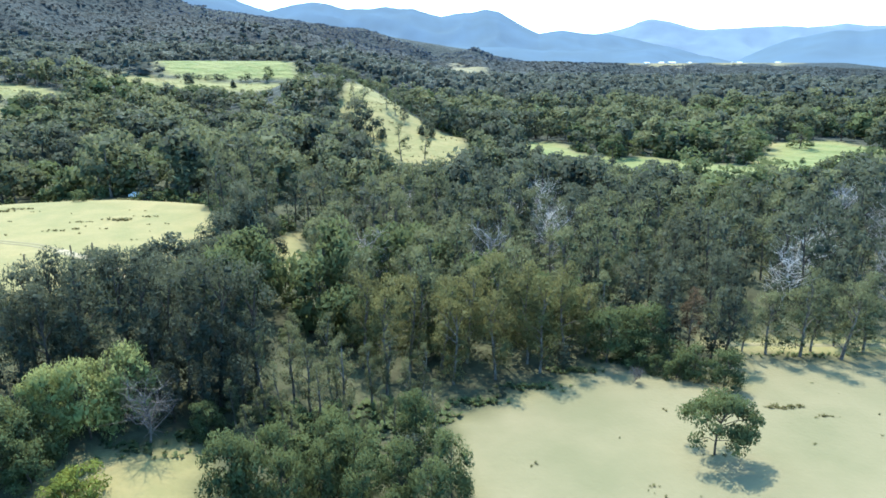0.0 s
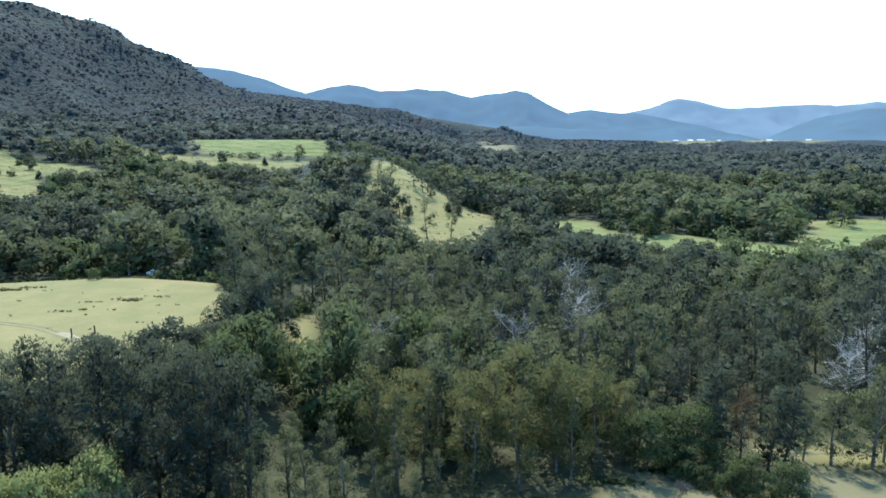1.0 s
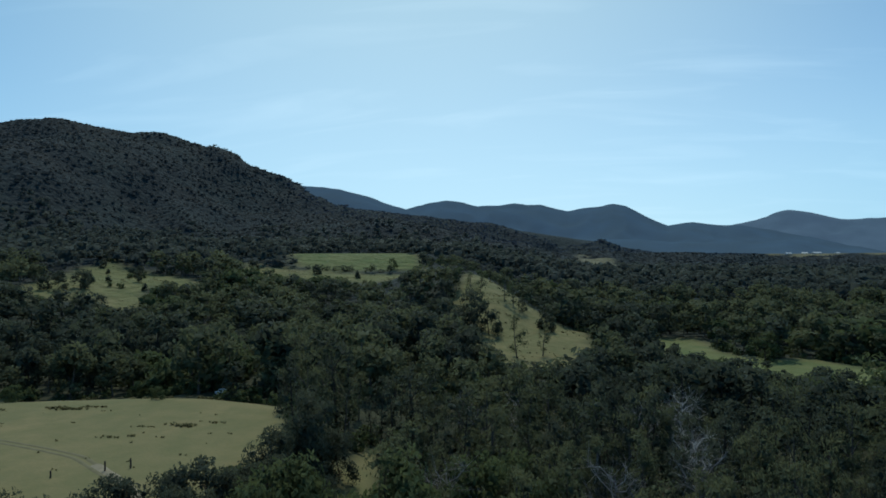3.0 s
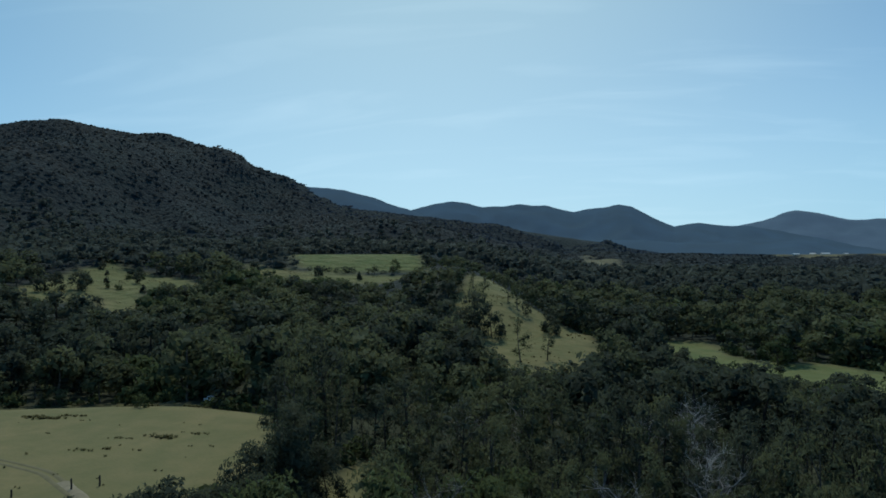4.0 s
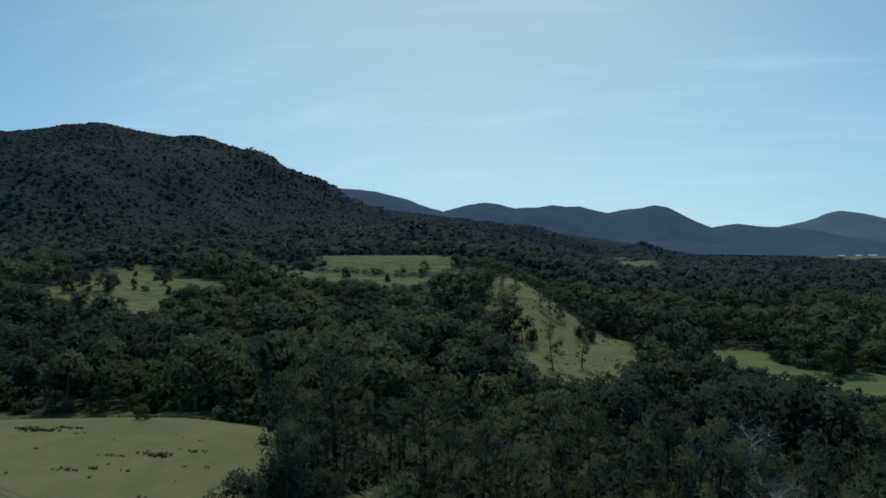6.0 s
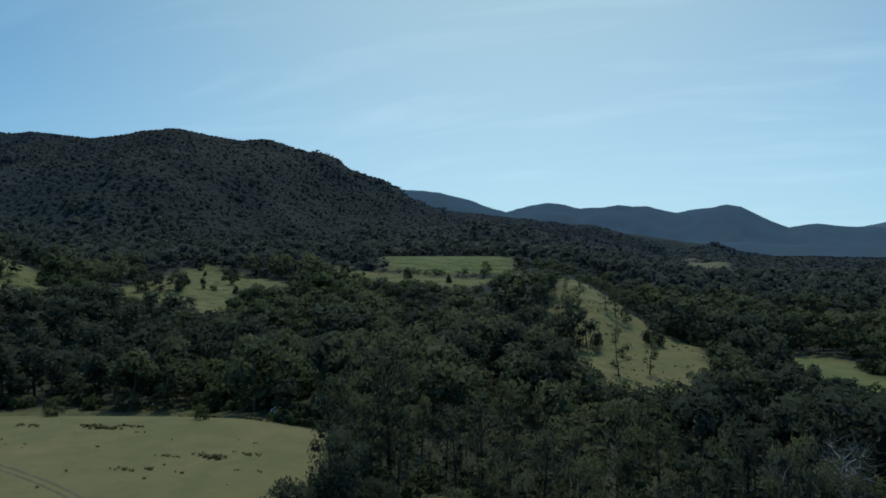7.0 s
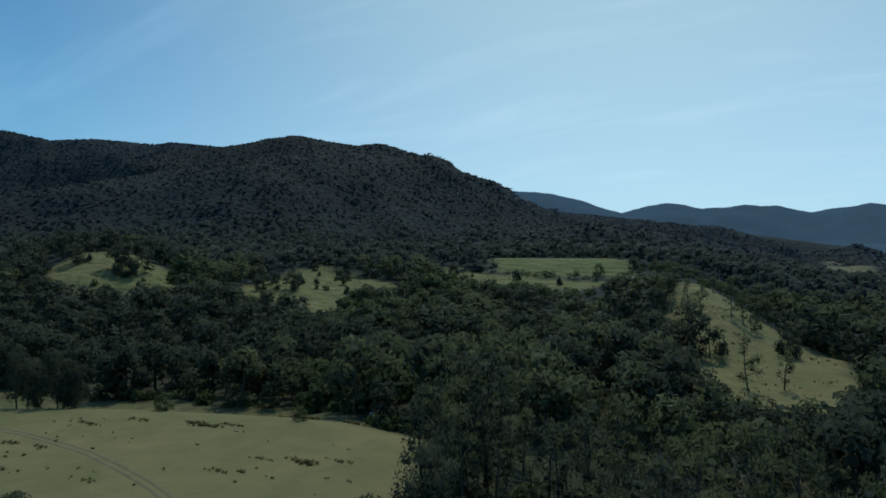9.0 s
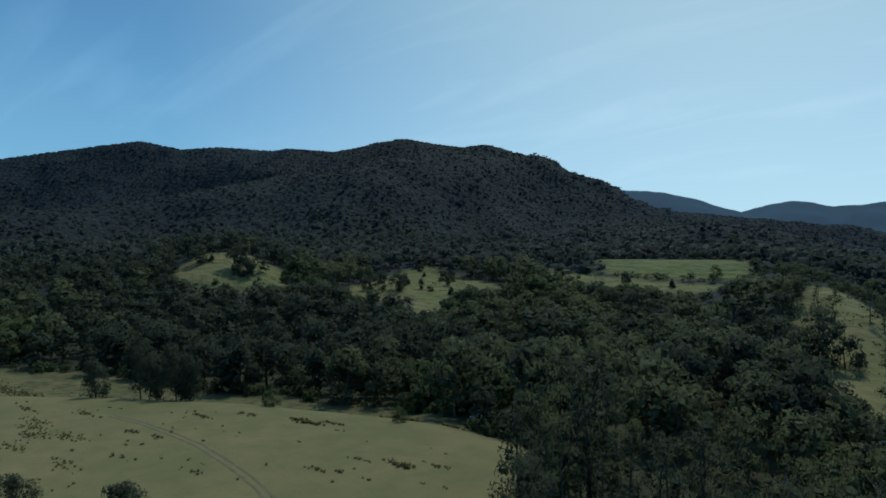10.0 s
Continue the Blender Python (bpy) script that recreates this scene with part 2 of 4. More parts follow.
def crest(*stations):
    """A mountain's crest from bearings: (degrees right of north, degrees above level, metres away)."""
    return [(EYE_MID[0] + d * math.sin(radians(a)), EYE_MID[1] + d * math.cos(radians(a)), EYE_MID[2] + d * math.tan(radians(e)) - 9) for a, e, d in stations]


def along(x, y, line):
    """Distance to a line in plan and the line's height at the nearest place."""
    best, high = np.full(np.shape(x), 1e9), np.zeros(np.shape(x))
    for (ax, ay, az), (bx, by, bz) in zip(line, line[1:]):
        dx, dy = bx - ax, by - ay
        k = np.clip(((x - ax) * dx + (y - ay) * dy) / (dx * dx + dy * dy), 0, 1)
        d = np.hypot(x - ax - k * dx, y - ay - k * dy)
        high = np.where(d < best, az + k * (bz - az), high)
        best = np.minimum(d, best)
    return best, high


BIG = crest((-100, 6.5, 2300), (-86, 6.8, 2300), (-73, 7.4, 2300), (-69, 8.4, 2300), (-63, 9.75, 2250), (-60, 9.3, 2200), (-57, 9.7, 2200), (-53, 9.65, 2200),
            (-51.5, 9.9, 2200), (-47.8, 9.8, 2100), (-43.6, 10.7, 1950), (-41.6, 11.05, 1900), (-38.6, 10.6, 1900), (-35.5, 10.2, 1900), (-33, 9.75, 1900), (-30.6, 9.2, 1900), (-29.4, 8.75, 1905), (-28.2, 8.0, 1920), (-27.2, 7.25, 1935), (-25.8, 6.55, 1960),
            (-23.7, 5.8, 2000), (-21, 5.1, 2000), (-17.5, 4.7, 2050), (-14.5, 4.35, 2080), (-12, 4.05, 2100), (-9.3, 3.7, 2120), (-6.9, 3.35, 2150), (-3.9, 2.8, 2200), (0.3, 2.1, 2250), (3, 1.75, 2280))
BIG_SPUR = crest((-41.5, 9.9, 1750), (-45, 8.9, 1550), (-50, 8.2, 1400), (-57, 6.6, 1300), (-66, 4.6, 1250), (-78, 3.6, 1300))
FACE_SPUR = crest((-38, 9.4, 1700), (-35, 6.6, 1400), (-32, 3.6, 1100))
FACE_SPUR_2 = crest((-29, 6.0, 1750), (-25, 3.6, 1450), (-22, 2.2, 1150))
SPUR = [(-92, 520, 46), (-62, 440, 39), (-34, 400, 25), (-8, 372, 12)]
TABLE = [(-270, 662, 56), (-155, 688, 56)]
KNOLL = [(-420, 575, 52), (-392, 540, 52), (-350, 490, 36)]
KNOLL_2 = [(-490, 380, 57), (-448, 362, 57), (-415, 345, 47)]


TERRACE = [(-300, 60), (-215, 118), (-198, 132), (-180, 145), (-160, 158), (-143, 167), (-131, 171), (-117, 176), (-104, 180), (-93, 182), (-78, 179), (-66, 175), (-58, 161), (-53, 148), (-53, 135), (-57, 119), (-67, 105), (-95, 82), (-150, 50), (-300, 10)]


def depth_in(x, y, shape):
    """How far inside a shape in plan each place lies; outside is negative."""
    x, y = np.asarray(x, float), np.asarray(y, float)
    inside, best = np.zeros(np.shape(x), bool), np.full(np.shape(x), 1e9)
    for (ax, ay), (bx, by) in zip(shape, shape[1:] + shape[:1]):
        if ay != by:
            inside ^= ((ay > y) != (by > y)) & (x < (bx - ax) * (y - ay) / (by - ay) + ax)
        dx, dy = bx - ax, by - ay
        k = np.clip(((x - ax) * dx + (y - ay) * dy) / (dx * dx + dy * dy), 0, 1)
        best = np.minimum(best, np.hypot(x - ax - k * dx, y - ay - k * dy))
    return np.where(inside, best, -best)


def land(x, y):
    """The ground's height."""
    x, y = np.asarray(x, float), np.asarray(y, float)
    r, a = np.hypot(x, y), np.degrees(np.arctan2(x, y))
    left = ramp(8, -14, a)
    flat = depth_in(x, y, TERRACE)
    h = 2.5 + 6.5 * ramp(-8, -58, x) * ramp(20, 90, y) - 5.5 * ramp(0, 32, -flat) * ramp(-100, -135, x) * ramp(125, 165, y) * ramp(430, 300, r)
    h = h + (12.8 - h) * ramp(-17, 3, flat)
    h = h + left * 44 * ramp(340, 800, r) + (1 - left) * 27 * ramp(390, 900, r) + 10 * ramp(1150, 1900, r)
    h = h + 30 * (1 - left) * ramp(1750, 2350, r) * ramp(38, 26, a)
    far = ramp(250, 900, r)
    h = h + rough(x, y, 60, 3) * (0.6 + 6 * ramp(200, 500, r)) * (1 - 0.8 * ramp(-8, 8, flat)) + rough(x, y, 420, 8) * 12 * far
    for line, width, pull in ((SPUR, 42, 1.0), (TABLE, 70, 1.0), (KNOLL, 60, 1.0), (KNOLL_2, 55, 1.0)):
        d, z = along(x, y, line)
        h = h + (z - h) * np.exp(-(d / width) ** 2) * pull
    gully = rough(x, y, 300, 21, 5)
    for line, width, reach in ((BIG, 900, 1150), (BIG_SPUR, 350, 620), (FACE_SPUR, 250, 480), (FACE_SPUR_2, 250, 480)):
        d, z = along(x, y, line)
        tail = math.exp(-reach / width)
        k = np.maximum(np.exp(-(np.hypot(d, 50) - 50) / width) - tail, 0) / (1 - tail)
        h = np.maximum(h, h + (z - h) * k + (gully - 0.16) * np.minimum(d, 330) * 1.1 * k)
    # the far valley floor stays low
    return h - np.maximum(h - 66, 0) * ramp(2.5, 8, a) * ramp(1500, 1750, r)


# ---- clearings, in plan ----
RIGHT_PADDOCK = [(1, 79), (7, 83), (15, 88), (27, 98), (35, 92), (44, 88), (50, 102), (60, 98), (80, 101), (140, 95), (140, -70), (-14, -70), (0, 50), (2, 62)]
LEFT_PADDOCK = [(-340, 152), (-300, 163), (-265, 181), (-208, 192), (-182, 205), (-160, 207), (-136, 220), (-116, 208), (-100, 199), (-86, 188), (-68, 181), (-57, 161), (-52, 148), (-50, 135), (-54, 119), (-64, 103), (-92, 80), (-150, 45), (-340, 10)]
FRONT_GLADE = [(-40, 50), (-41, 64), (-35, 68), (-30, 70), (-27, 67), (-25, 55), (-28, 40)]
MID_GLADE = [(-40, 164), (-37, 168), (-33, 143), (-34, 136), (-37, 137), (-41, 148)]
SPUR_FIELD = [(-66, 455), (-50, 462), (-34, 440), (-20, 412), (10, 372), (14, 332), (6, 300), (-8, 292), (-24, 304), (-42, 328), (-56, 366), (-66, 398)]
GREEN_FIELD = [(53, 429), (72, 420), (74, 362), (112, 348), (151, 316), (204, 401), (243, 415), (250, 345), (205, 318), (160, 292), (130, 264), (112, 262), (98, 292), (78, 304), (62, 322), (48, 345), (42, 380)]
TABLE_FIELD = [(-290, 676), (-262, 696), (-225, 706), (-190, 722), (-165, 716), (-140, 640), (-124, 590), (-134, 592), (-177, 582), (-222, 574), (-250, 600), (-268, 640)]
BAND_FIELD = [(-98, 490), (-140, 528), (-187, 536), (-215, 524), (-245, 524), (-275, 545), (-294, 585), (-263, 572), (-222, 568), (-177, 574), (-138, 584), (-108, 520)]
KNOLL_FIELD = [(-393, 540), (-351, 520), (-310, 514), (-270, 470), (-290, 450), (-254, 372), (-270, 378), (-300, 410), (-330, 385), (-352, 400), (-385, 470)]
KNOLL_FIELD_2 = [(-462, 345), (-452, 372), (-435, 378), (-395, 385), (-356, 350), (-366, 318), (-384, 297), (-420, 300)]
FAR_FIELD = [(20, 1500), (90, 1420), (86, 1150), (60, 980), (10, 980)]
FAR_FIELD_2 = [(470, 1960), (600, 2400), (1000, 2500), (1300, 2400), (1180, 2050), (900, 1860), (700, 1880)]
RANK_GRASS = [(-340, 80), (-217, 122), (-199, 135), (-181, 148), (-161, 161), (-144, 170), (-131, 174), (-117, 179), (-100, 184), (-84, 185), (-86, 190), (-100, 201), (-116, 210), (-136, 222), (-160, 209), (-182, 207), (-208, 194), (-265, 183), (-300, 165), (-340, 154)]
TRACK_SIDE = [(45, 101), (46, 106), (62, 107), (90, 106), (140, 108), (140, 100), (60, 99)]
DRY_FIELDS = [TRACK_SIDE, RIGHT_PADDOCK, LEFT_PADDOCK, FRONT_GLADE, MID_GLADE, SPUR_FIELD, BAND_FIELD, KNOLL_FIELD, KNOLL_FIELD_2, FAR_FIELD, FAR_FIELD_2]
GREEN_FIELDS = [GREEN_FIELD, TABLE_FIELD]


def open_land(x, y):
    """How far inside the nearest clearing a place lies, with a ragged edge."""
    d = np.full(np.shape(x), -1e9)
    for shape in DRY_FIELDS + GREEN_FIELDS:
        d = np.maximum(d, depth_in(x, y, shape))
    d = d - 260 * np.maximum(rough(np.asarray(x, float), np.asarray(y, float), 130, 43, 3) + 0.02, 0) * ramp(850, 1000, np.hypot(x, y))
    d = d - 700 * np.maximum(rough(np.asarray(x, float), np.asarray(y, float), 110, 47, 3) + 0.08, 0) * ramp(1700, 1800, np.hypot(x, y))
    x, y = np.asarray(x, float), np.asarray(y, float)
    return d + rough(x, y, 9, 40, 3) * 5 + rough(x, y, 40, 44, 3) * 26 * ramp(230, 330, np.hypot(x, y))


# ---- building meshes ----
def mesh_of(name, verts, quads, material, tint=None, smooth=False, normals=None):
    """A mesh of four-cornered faces from arrays."""
    verts, quads = np.asarray(verts, np.float32), np.asarray(quads, np.int32)
    me = bpy.data.meshes.new(name)
    me.vertices.add(len(verts))
    me.vertices.foreach_set("co", verts.ravel())
    me.loops.add(quads.size)
    me.loops.foreach_set("vertex_index", quads.ravel())
    me.polygons.add(len(quads))
    me.polygons.foreach_set("loop_start", np.arange(0, quads.size, 4, dtype=np.int32))
    if smooth:
        me.polygons.foreach_set("use_smooth", np.ones(len(quads), bool))
    if tint is not None:
        me.attributes.new("tint", "FLOAT", "POINT").data.foreach_set("value", np.asarray(tint, np.float32))
    me.update(calc_edges=True)
    if normals is not None:
        me.attributes.new("custom_normal", "FLOAT_VECTOR", "POINT").data.foreach_set("vector", np.asarray(normals, np.float32).ravel())
    me.materials.append(material)
    return me


def joined(pieces):
    """Pieces of (verts, quads) as one."""
    verts, quads, n = [], [], 0
    for v, q in pieces:
        verts.append(np.asarray(v, float))
        quads.append(np.asarray(q) + n)
        n += len(v)
    return np.concatenate(verts), np.concatenate(quads)


def thing(name, label, category, group=""):
    return tagged(new(name), label, category, group)


def part(name, me, parent, label=""):
    ob = new(name, me)
    ob.parent = parent
    return tagged(ob, label)


def tube(line, radii, sides):
    """A tapered, bent tube."""
    line = np.asarray(line, float)
    verts, quads = [], []
    way = np.gradient(line, axis=0)
    for k, (p, d, r) in enumerate(zip(line, way, radii)):
        d = d / (np.linalg.norm(d) + 1e-9)
        u = np.cross(d, (0.31, 0.95, 0.05))
        u /= np.linalg.norm(u) + 1e-9
        w = np.cross(d, u)
        turn = np.linspace(0, 2 * np.pi, sides, endpoint=False)[:, None]
        verts.append(p + r * (np.cos(turn) * u + np.sin(turn) * w))
        if k:
            i = np.arange(sides)
            j = (i + 1) % sides
            quads.append(np.stack([i + (k - 1) * sides, j + (k - 1) * sides, j + k * sides, i + k * sides], 1))
    return np.concatenate(verts), np.concatenate(quads)


# ---- the ground, one sheet to the horizon ----
def ground():
    turns = np.radians(np.concatenate([np.arange(-88, 52, 0.36), np.arange(52, 272, 2.0)]))
    rings = np.concatenate([np.arange(2, 60, 4.0), np.geomspace(60, 900, 100), np.arange(920, 2500, 23.0), np.geomspace(2500, 4800, 16)])
    a, r = np.meshgrid(turns, rings)
    x, y = r * np.sin(a), 40 + r * np.cos(a)
    z = land(x, y)
    nr, na = a.shape
    i = np.arange(nr - 1)[:, None] * na + np.arange(na)[None]
    j = np.arange(nr - 1)[:, None] * na + (np.arange(na)[None] + 1) % na
    quads = np.stack([i, i + na, j + na, j], -1).reshape(-1, 4)
    x, y, z = x.ravel(), y.ravel(), z.ravel()
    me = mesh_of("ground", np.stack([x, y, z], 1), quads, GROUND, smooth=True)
    edge = 1.5 + 0.01 * np.hypot(x, y)
    pasture = ramp(-edge, edge, open_land(x, y))
    lush = np.zeros(len(x))
    for shape in GREEN_FIELDS:
        lush = np.maximum(lush, ramp(-8, 8, depth_in(x, y, shape)))
    for shape in (KNOLL_FIELD, KNOLL_FIELD_2, SPUR_FIELD, BAND_FIELD):
        lush = np.maximum(lush, (0.2 if shape is SPUR_FIELD else 0.55) * ramp(-8, 8, depth_in(x, y, shape)) * ramp(-0.35, 0.1, rough(x, y, 40, 61, 3)))
    straw = np.maximum(0.95 * ramp(-3, 3, depth_in(x, y, RIGHT_PADDOCK)), ramp(880, 960, np.hypot(x, y)))
    # canopy: the hazed, shaded floor colour takes over with distance
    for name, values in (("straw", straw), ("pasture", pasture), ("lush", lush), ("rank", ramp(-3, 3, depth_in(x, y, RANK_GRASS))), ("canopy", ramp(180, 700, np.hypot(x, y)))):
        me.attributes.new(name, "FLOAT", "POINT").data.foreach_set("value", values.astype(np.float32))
    return tagged(new("ground", me), "dry pasture and woodland floor rising to forested hills", "ground", kind="structure")


ground()


def far_range(name, stations, material, label, depth):
    """A range of mountains on the horizon, with spurs running down its face."""
    line = crest(*stations)
    bear = np.arange(stations[0][0], stations[-1][0], 0.2)
    px, py, pz = (np.interp(bear, [s[0] for s in stations], [p[k] for p in line]) for k in range(3))
    pz = pz + rough(px, py, 90, 5, 4) * 16
    down = np.concatenate([np.linspace(0, 1, 26), [-0.08, -0.2]])
    down.sort()
    d, _ = np.meshgrid(down, bear, indexing="ij")
    ux, uy = np.sin(np.radians(bear)), np.cos(np.radians(bear))
    x, y = px - d * depth * ux, py - d * depth * uy
    fall = np.where(d < 0, 1 + d * 2, (1 - d) ** 1.35)
    spurs = (0.5 - 2 * np.abs(rough(x, y, 520, 13, 4))) * np.where(d > 0, np.minimum(d * 4, 1) * (1 - d), 0) * 0.5 - 0.1 * np.where(d > 0, np.minimum(d * 4, 1), 0)
    z = 35 + (pz - 35) * np.clip(fall + spurs, -0.2, 1)
    z[down == 0] = pz
    n = len(bear)
    i = (np.arange(len(down) - 1)[:, None] * n + np.arange(n - 1)[None]).ravel()
    me = mesh_of(name, np.stack([x.ravel(), y.ravel(), z.ravel()], 1), np.stack([i, i + 1, i + 1 + n, i + n], 1), material, smooth=True)
    return tagged(new(name, me), label, "mountains", kind="structure")


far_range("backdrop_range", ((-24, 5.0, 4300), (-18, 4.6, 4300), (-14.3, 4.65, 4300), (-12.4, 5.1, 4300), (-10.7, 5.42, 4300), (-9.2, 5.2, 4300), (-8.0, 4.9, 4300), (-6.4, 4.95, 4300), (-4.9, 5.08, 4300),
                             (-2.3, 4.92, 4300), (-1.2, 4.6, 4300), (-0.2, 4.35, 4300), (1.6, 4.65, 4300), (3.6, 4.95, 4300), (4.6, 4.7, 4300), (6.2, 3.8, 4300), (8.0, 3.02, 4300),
                             (9.9, 3.2, 4300), (11.6, 3.0, 4300), (13.5, 2.9, 4300), (16, 2.4, 4300), (19, 1.7, 4300), (23, 0.7, 4300), (26, -0.3, 4300)), RANGE_NEAR_HAZED, "forested mountain range across the valley, hazed blue", 1300)
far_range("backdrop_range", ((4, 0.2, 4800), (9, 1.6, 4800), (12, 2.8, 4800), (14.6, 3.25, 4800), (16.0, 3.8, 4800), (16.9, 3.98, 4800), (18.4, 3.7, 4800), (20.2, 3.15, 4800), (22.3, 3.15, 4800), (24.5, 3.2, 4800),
                             (26.6, 3.3, 4800), (28, 3.1, 4800), (30.5, 3.3, 4800), (32.5, 3.1, 4800), (40, 3.2, 4800), (60, 2.6, 4800)), RANGE_HAZED, "pale mountain range on the horizon, hazed blue", 650)
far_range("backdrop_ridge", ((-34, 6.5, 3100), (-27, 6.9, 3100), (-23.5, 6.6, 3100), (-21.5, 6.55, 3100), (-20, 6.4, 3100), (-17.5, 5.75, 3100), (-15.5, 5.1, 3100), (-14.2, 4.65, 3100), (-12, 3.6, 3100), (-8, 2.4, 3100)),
          RANGE_NEAR_HAZED, "forested ridge behind the big hill, hazed blue", 900)
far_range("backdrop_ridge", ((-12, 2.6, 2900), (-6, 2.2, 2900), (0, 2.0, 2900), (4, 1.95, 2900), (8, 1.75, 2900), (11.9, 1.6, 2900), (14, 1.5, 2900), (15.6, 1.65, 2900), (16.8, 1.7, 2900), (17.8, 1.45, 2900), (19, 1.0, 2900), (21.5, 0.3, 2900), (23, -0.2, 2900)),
          RANGE_NEAR_HAZED, "low forested ridge across the valley, hazed blue", 700)
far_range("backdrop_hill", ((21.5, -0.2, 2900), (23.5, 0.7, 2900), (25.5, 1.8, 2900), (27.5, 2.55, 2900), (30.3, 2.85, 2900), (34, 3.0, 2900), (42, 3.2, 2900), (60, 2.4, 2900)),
          RANGE_NEAR_HAZED, "rounded forested hill across the valley, hazed blue", 900)


# ---- trees ----
def sprays(rng, clumps, count, size, middle, dome=0.5, droop=0.25, inner=0.45, tall=0.8, loose=0.6, broad=0.38, up=0.3):
    """Leaf sprays, pointed and four-cornered, over the clumps of a crown."""
    centre, radius = np.array([c[:3] for c in clumps]), np.array([c[3] for c in clumps])
    weight = radius ** 2
    pick = rng.choice(len(clumps), count, p=weight / weight.sum())
    way = rng.normal(size=(count, 3))
    way[:, 2] += 0.35
    way /= np.linalg.norm(way, axis=1)[:, None]
    far = (inner + (1 - inner) * rng.random(count) ** 0.6) * radius[pick]
    at = centre[pick] + way * far[:, None] * (1, 1, tall)
    out = way + loose * rng.normal(size=(count, 3))
    out /= np.linalg.norm(out, axis=1)[:, None]
    u = np.cross(out, rng.normal(size=(count, 3)))
    u[:, 2] -= droop
    u /= np.linalg.norm(u, axis=1)[:, None]
    w = np.cross(out, u)
    s = size * (0.6 + 0.8 * rng.random(count))[:, None]
    fold = out * s * 0.15
    verts = np.stack([at + u * s, at + w * s * broad + fold, at - u * s, at - w * s * broad + fold], 1).reshape(-1, 3)
    bulge = at - middle
    bulge /= np.linalg.norm(bulge, axis=1)[:, None] + 1e-6
    soft = 0.48 * way + dome * bulge + 0.08 * out + (0, 0, up)
    soft /= np.linalg.norm(soft, axis=1)[:, None]
    return verts, np.arange(count * 4).reshape(-1, 4), np.repeat(soft, 4, axis=0)


def lump(cuts):
    """A rounded block of square faces."""
    g = np.linspace(-1, 1, cuts + 1)
    verts, quads, seen = [], [], {}

    def corner(p):
        key = tuple(np.round(p, 4))
        if key not in seen:
            seen[key] = len(verts)
            verts.append(np.array(p) / np.linalg.norm(p))
        return seen[key]

    for axis in range(3):
        for side in (-1, 1):
            for i in range(cuts):
                for j in range(cuts):
                    square = []
                    for a, b in ((g[i], g[j]), (g[i + 1], g[j]), (g[i + 1], g[j + 1]), (g[i], g[j + 1])):
                        p = [0, 0, 0]
                        p[axis], p[(axis + 1) % 3], p[(axis + 2) % 3] = side, a, b
                        square.append(corner(p))
                    quads.append(square if side > 0 else square[::-1])
    return np.array(verts), np.array(quads)


LUMPS = {1: lump(1)}
# far crowns have no underside
DOME = {k: (v, q[np.array([v[f].mean(axis=0)[2] > -0.5 for f in q])]) for k, (v, q) in LUMPS.items()}


def masses(rng, clumps, cuts, fill, middle, dome, tall=0.8, upright=None, up=0.3):
    """The dense leafy inside of each clump, knobbly and uneven."""
    verts, quads, normals, done = [], [], [], 0
    for n, (x, y, z, r) in enumerate(clumps):
        v, q = LUMPS[cuts] if upright is None else DOME[cuts]
        if upright is None:
            spin = np.linalg.qr(rng.normal(size=(3, 3)))[0]
            v = v @ (spin * np.sign(np.linalg.det(spin)))
        else:
            t = rng.random() * 6.283
            v = np.stack([v[:, 0] * np.cos(t) - v[:, 1] * np.sin(t), v[:, 0] * np.sin(t) + v[:, 1] * np.cos(t), v[:, 2]], 1)
        knob = fill * r * (0.58 + 0.84 * rng.random(len(v)))[:, None]
        p = v * knob * (1.1, 1.1, tall) + (x, y, z)
        bulge = p - middle
        bulge /= np.linalg.norm(bulge, axis=1)[:, None] + 1e-6
        soft = 0.40 * v + dome * bulge + (0, 0, up)
        verts.append(p)
        quads.append(q + done)
        done += len(v)
        normals.append(soft / np.linalg.norm(soft, axis=1)[:, None])
    return np.concatenate(verts), np.concatenate(quads), np.concatenate(normals)


# height, height of the lowest leaves, crown radius, clumps, clump radius, spread of stems
SHAPES = {
    "gum": (16.0, 0.17, 3.8, 19, (1.1, 1.9), 0.5),
    "thin": (14.0, 0.22, 2.2, 15, (0.7, 1.2), 0.3),
    "oak": (16.0, 0.12, 3.5, 26, (1.1, 1.8), 0.4),
    "round": (8.0, 0.10, 3.4, 22, (1.0, 1.7), 0.6),
    "umbrella": (8.2, 0.36, 4.7, 36, (0.9, 1.4), 0.9),
    "bush": (3.4, 0.05, 2.0, 12, (0.6, 1.0), 0.6),
}
LEVELS = {0: (3300, 0.205, 19, 1, 0.30), 0.5: (1500, 0.28, 17, 1, 0.34), 1: (620, 0.35, 12, 1, 0.40), 2: (320, 0.66, 9, 1, 0.42), 3: (150, 0.84, 7, 1, 0.44), 4: (16, 1.5, 3, 1, 0.75), 5: (1, 1.4, 1, 1, 1.0)}  # sprays to a crown, their size, clumps, faces and fullness of the clumps


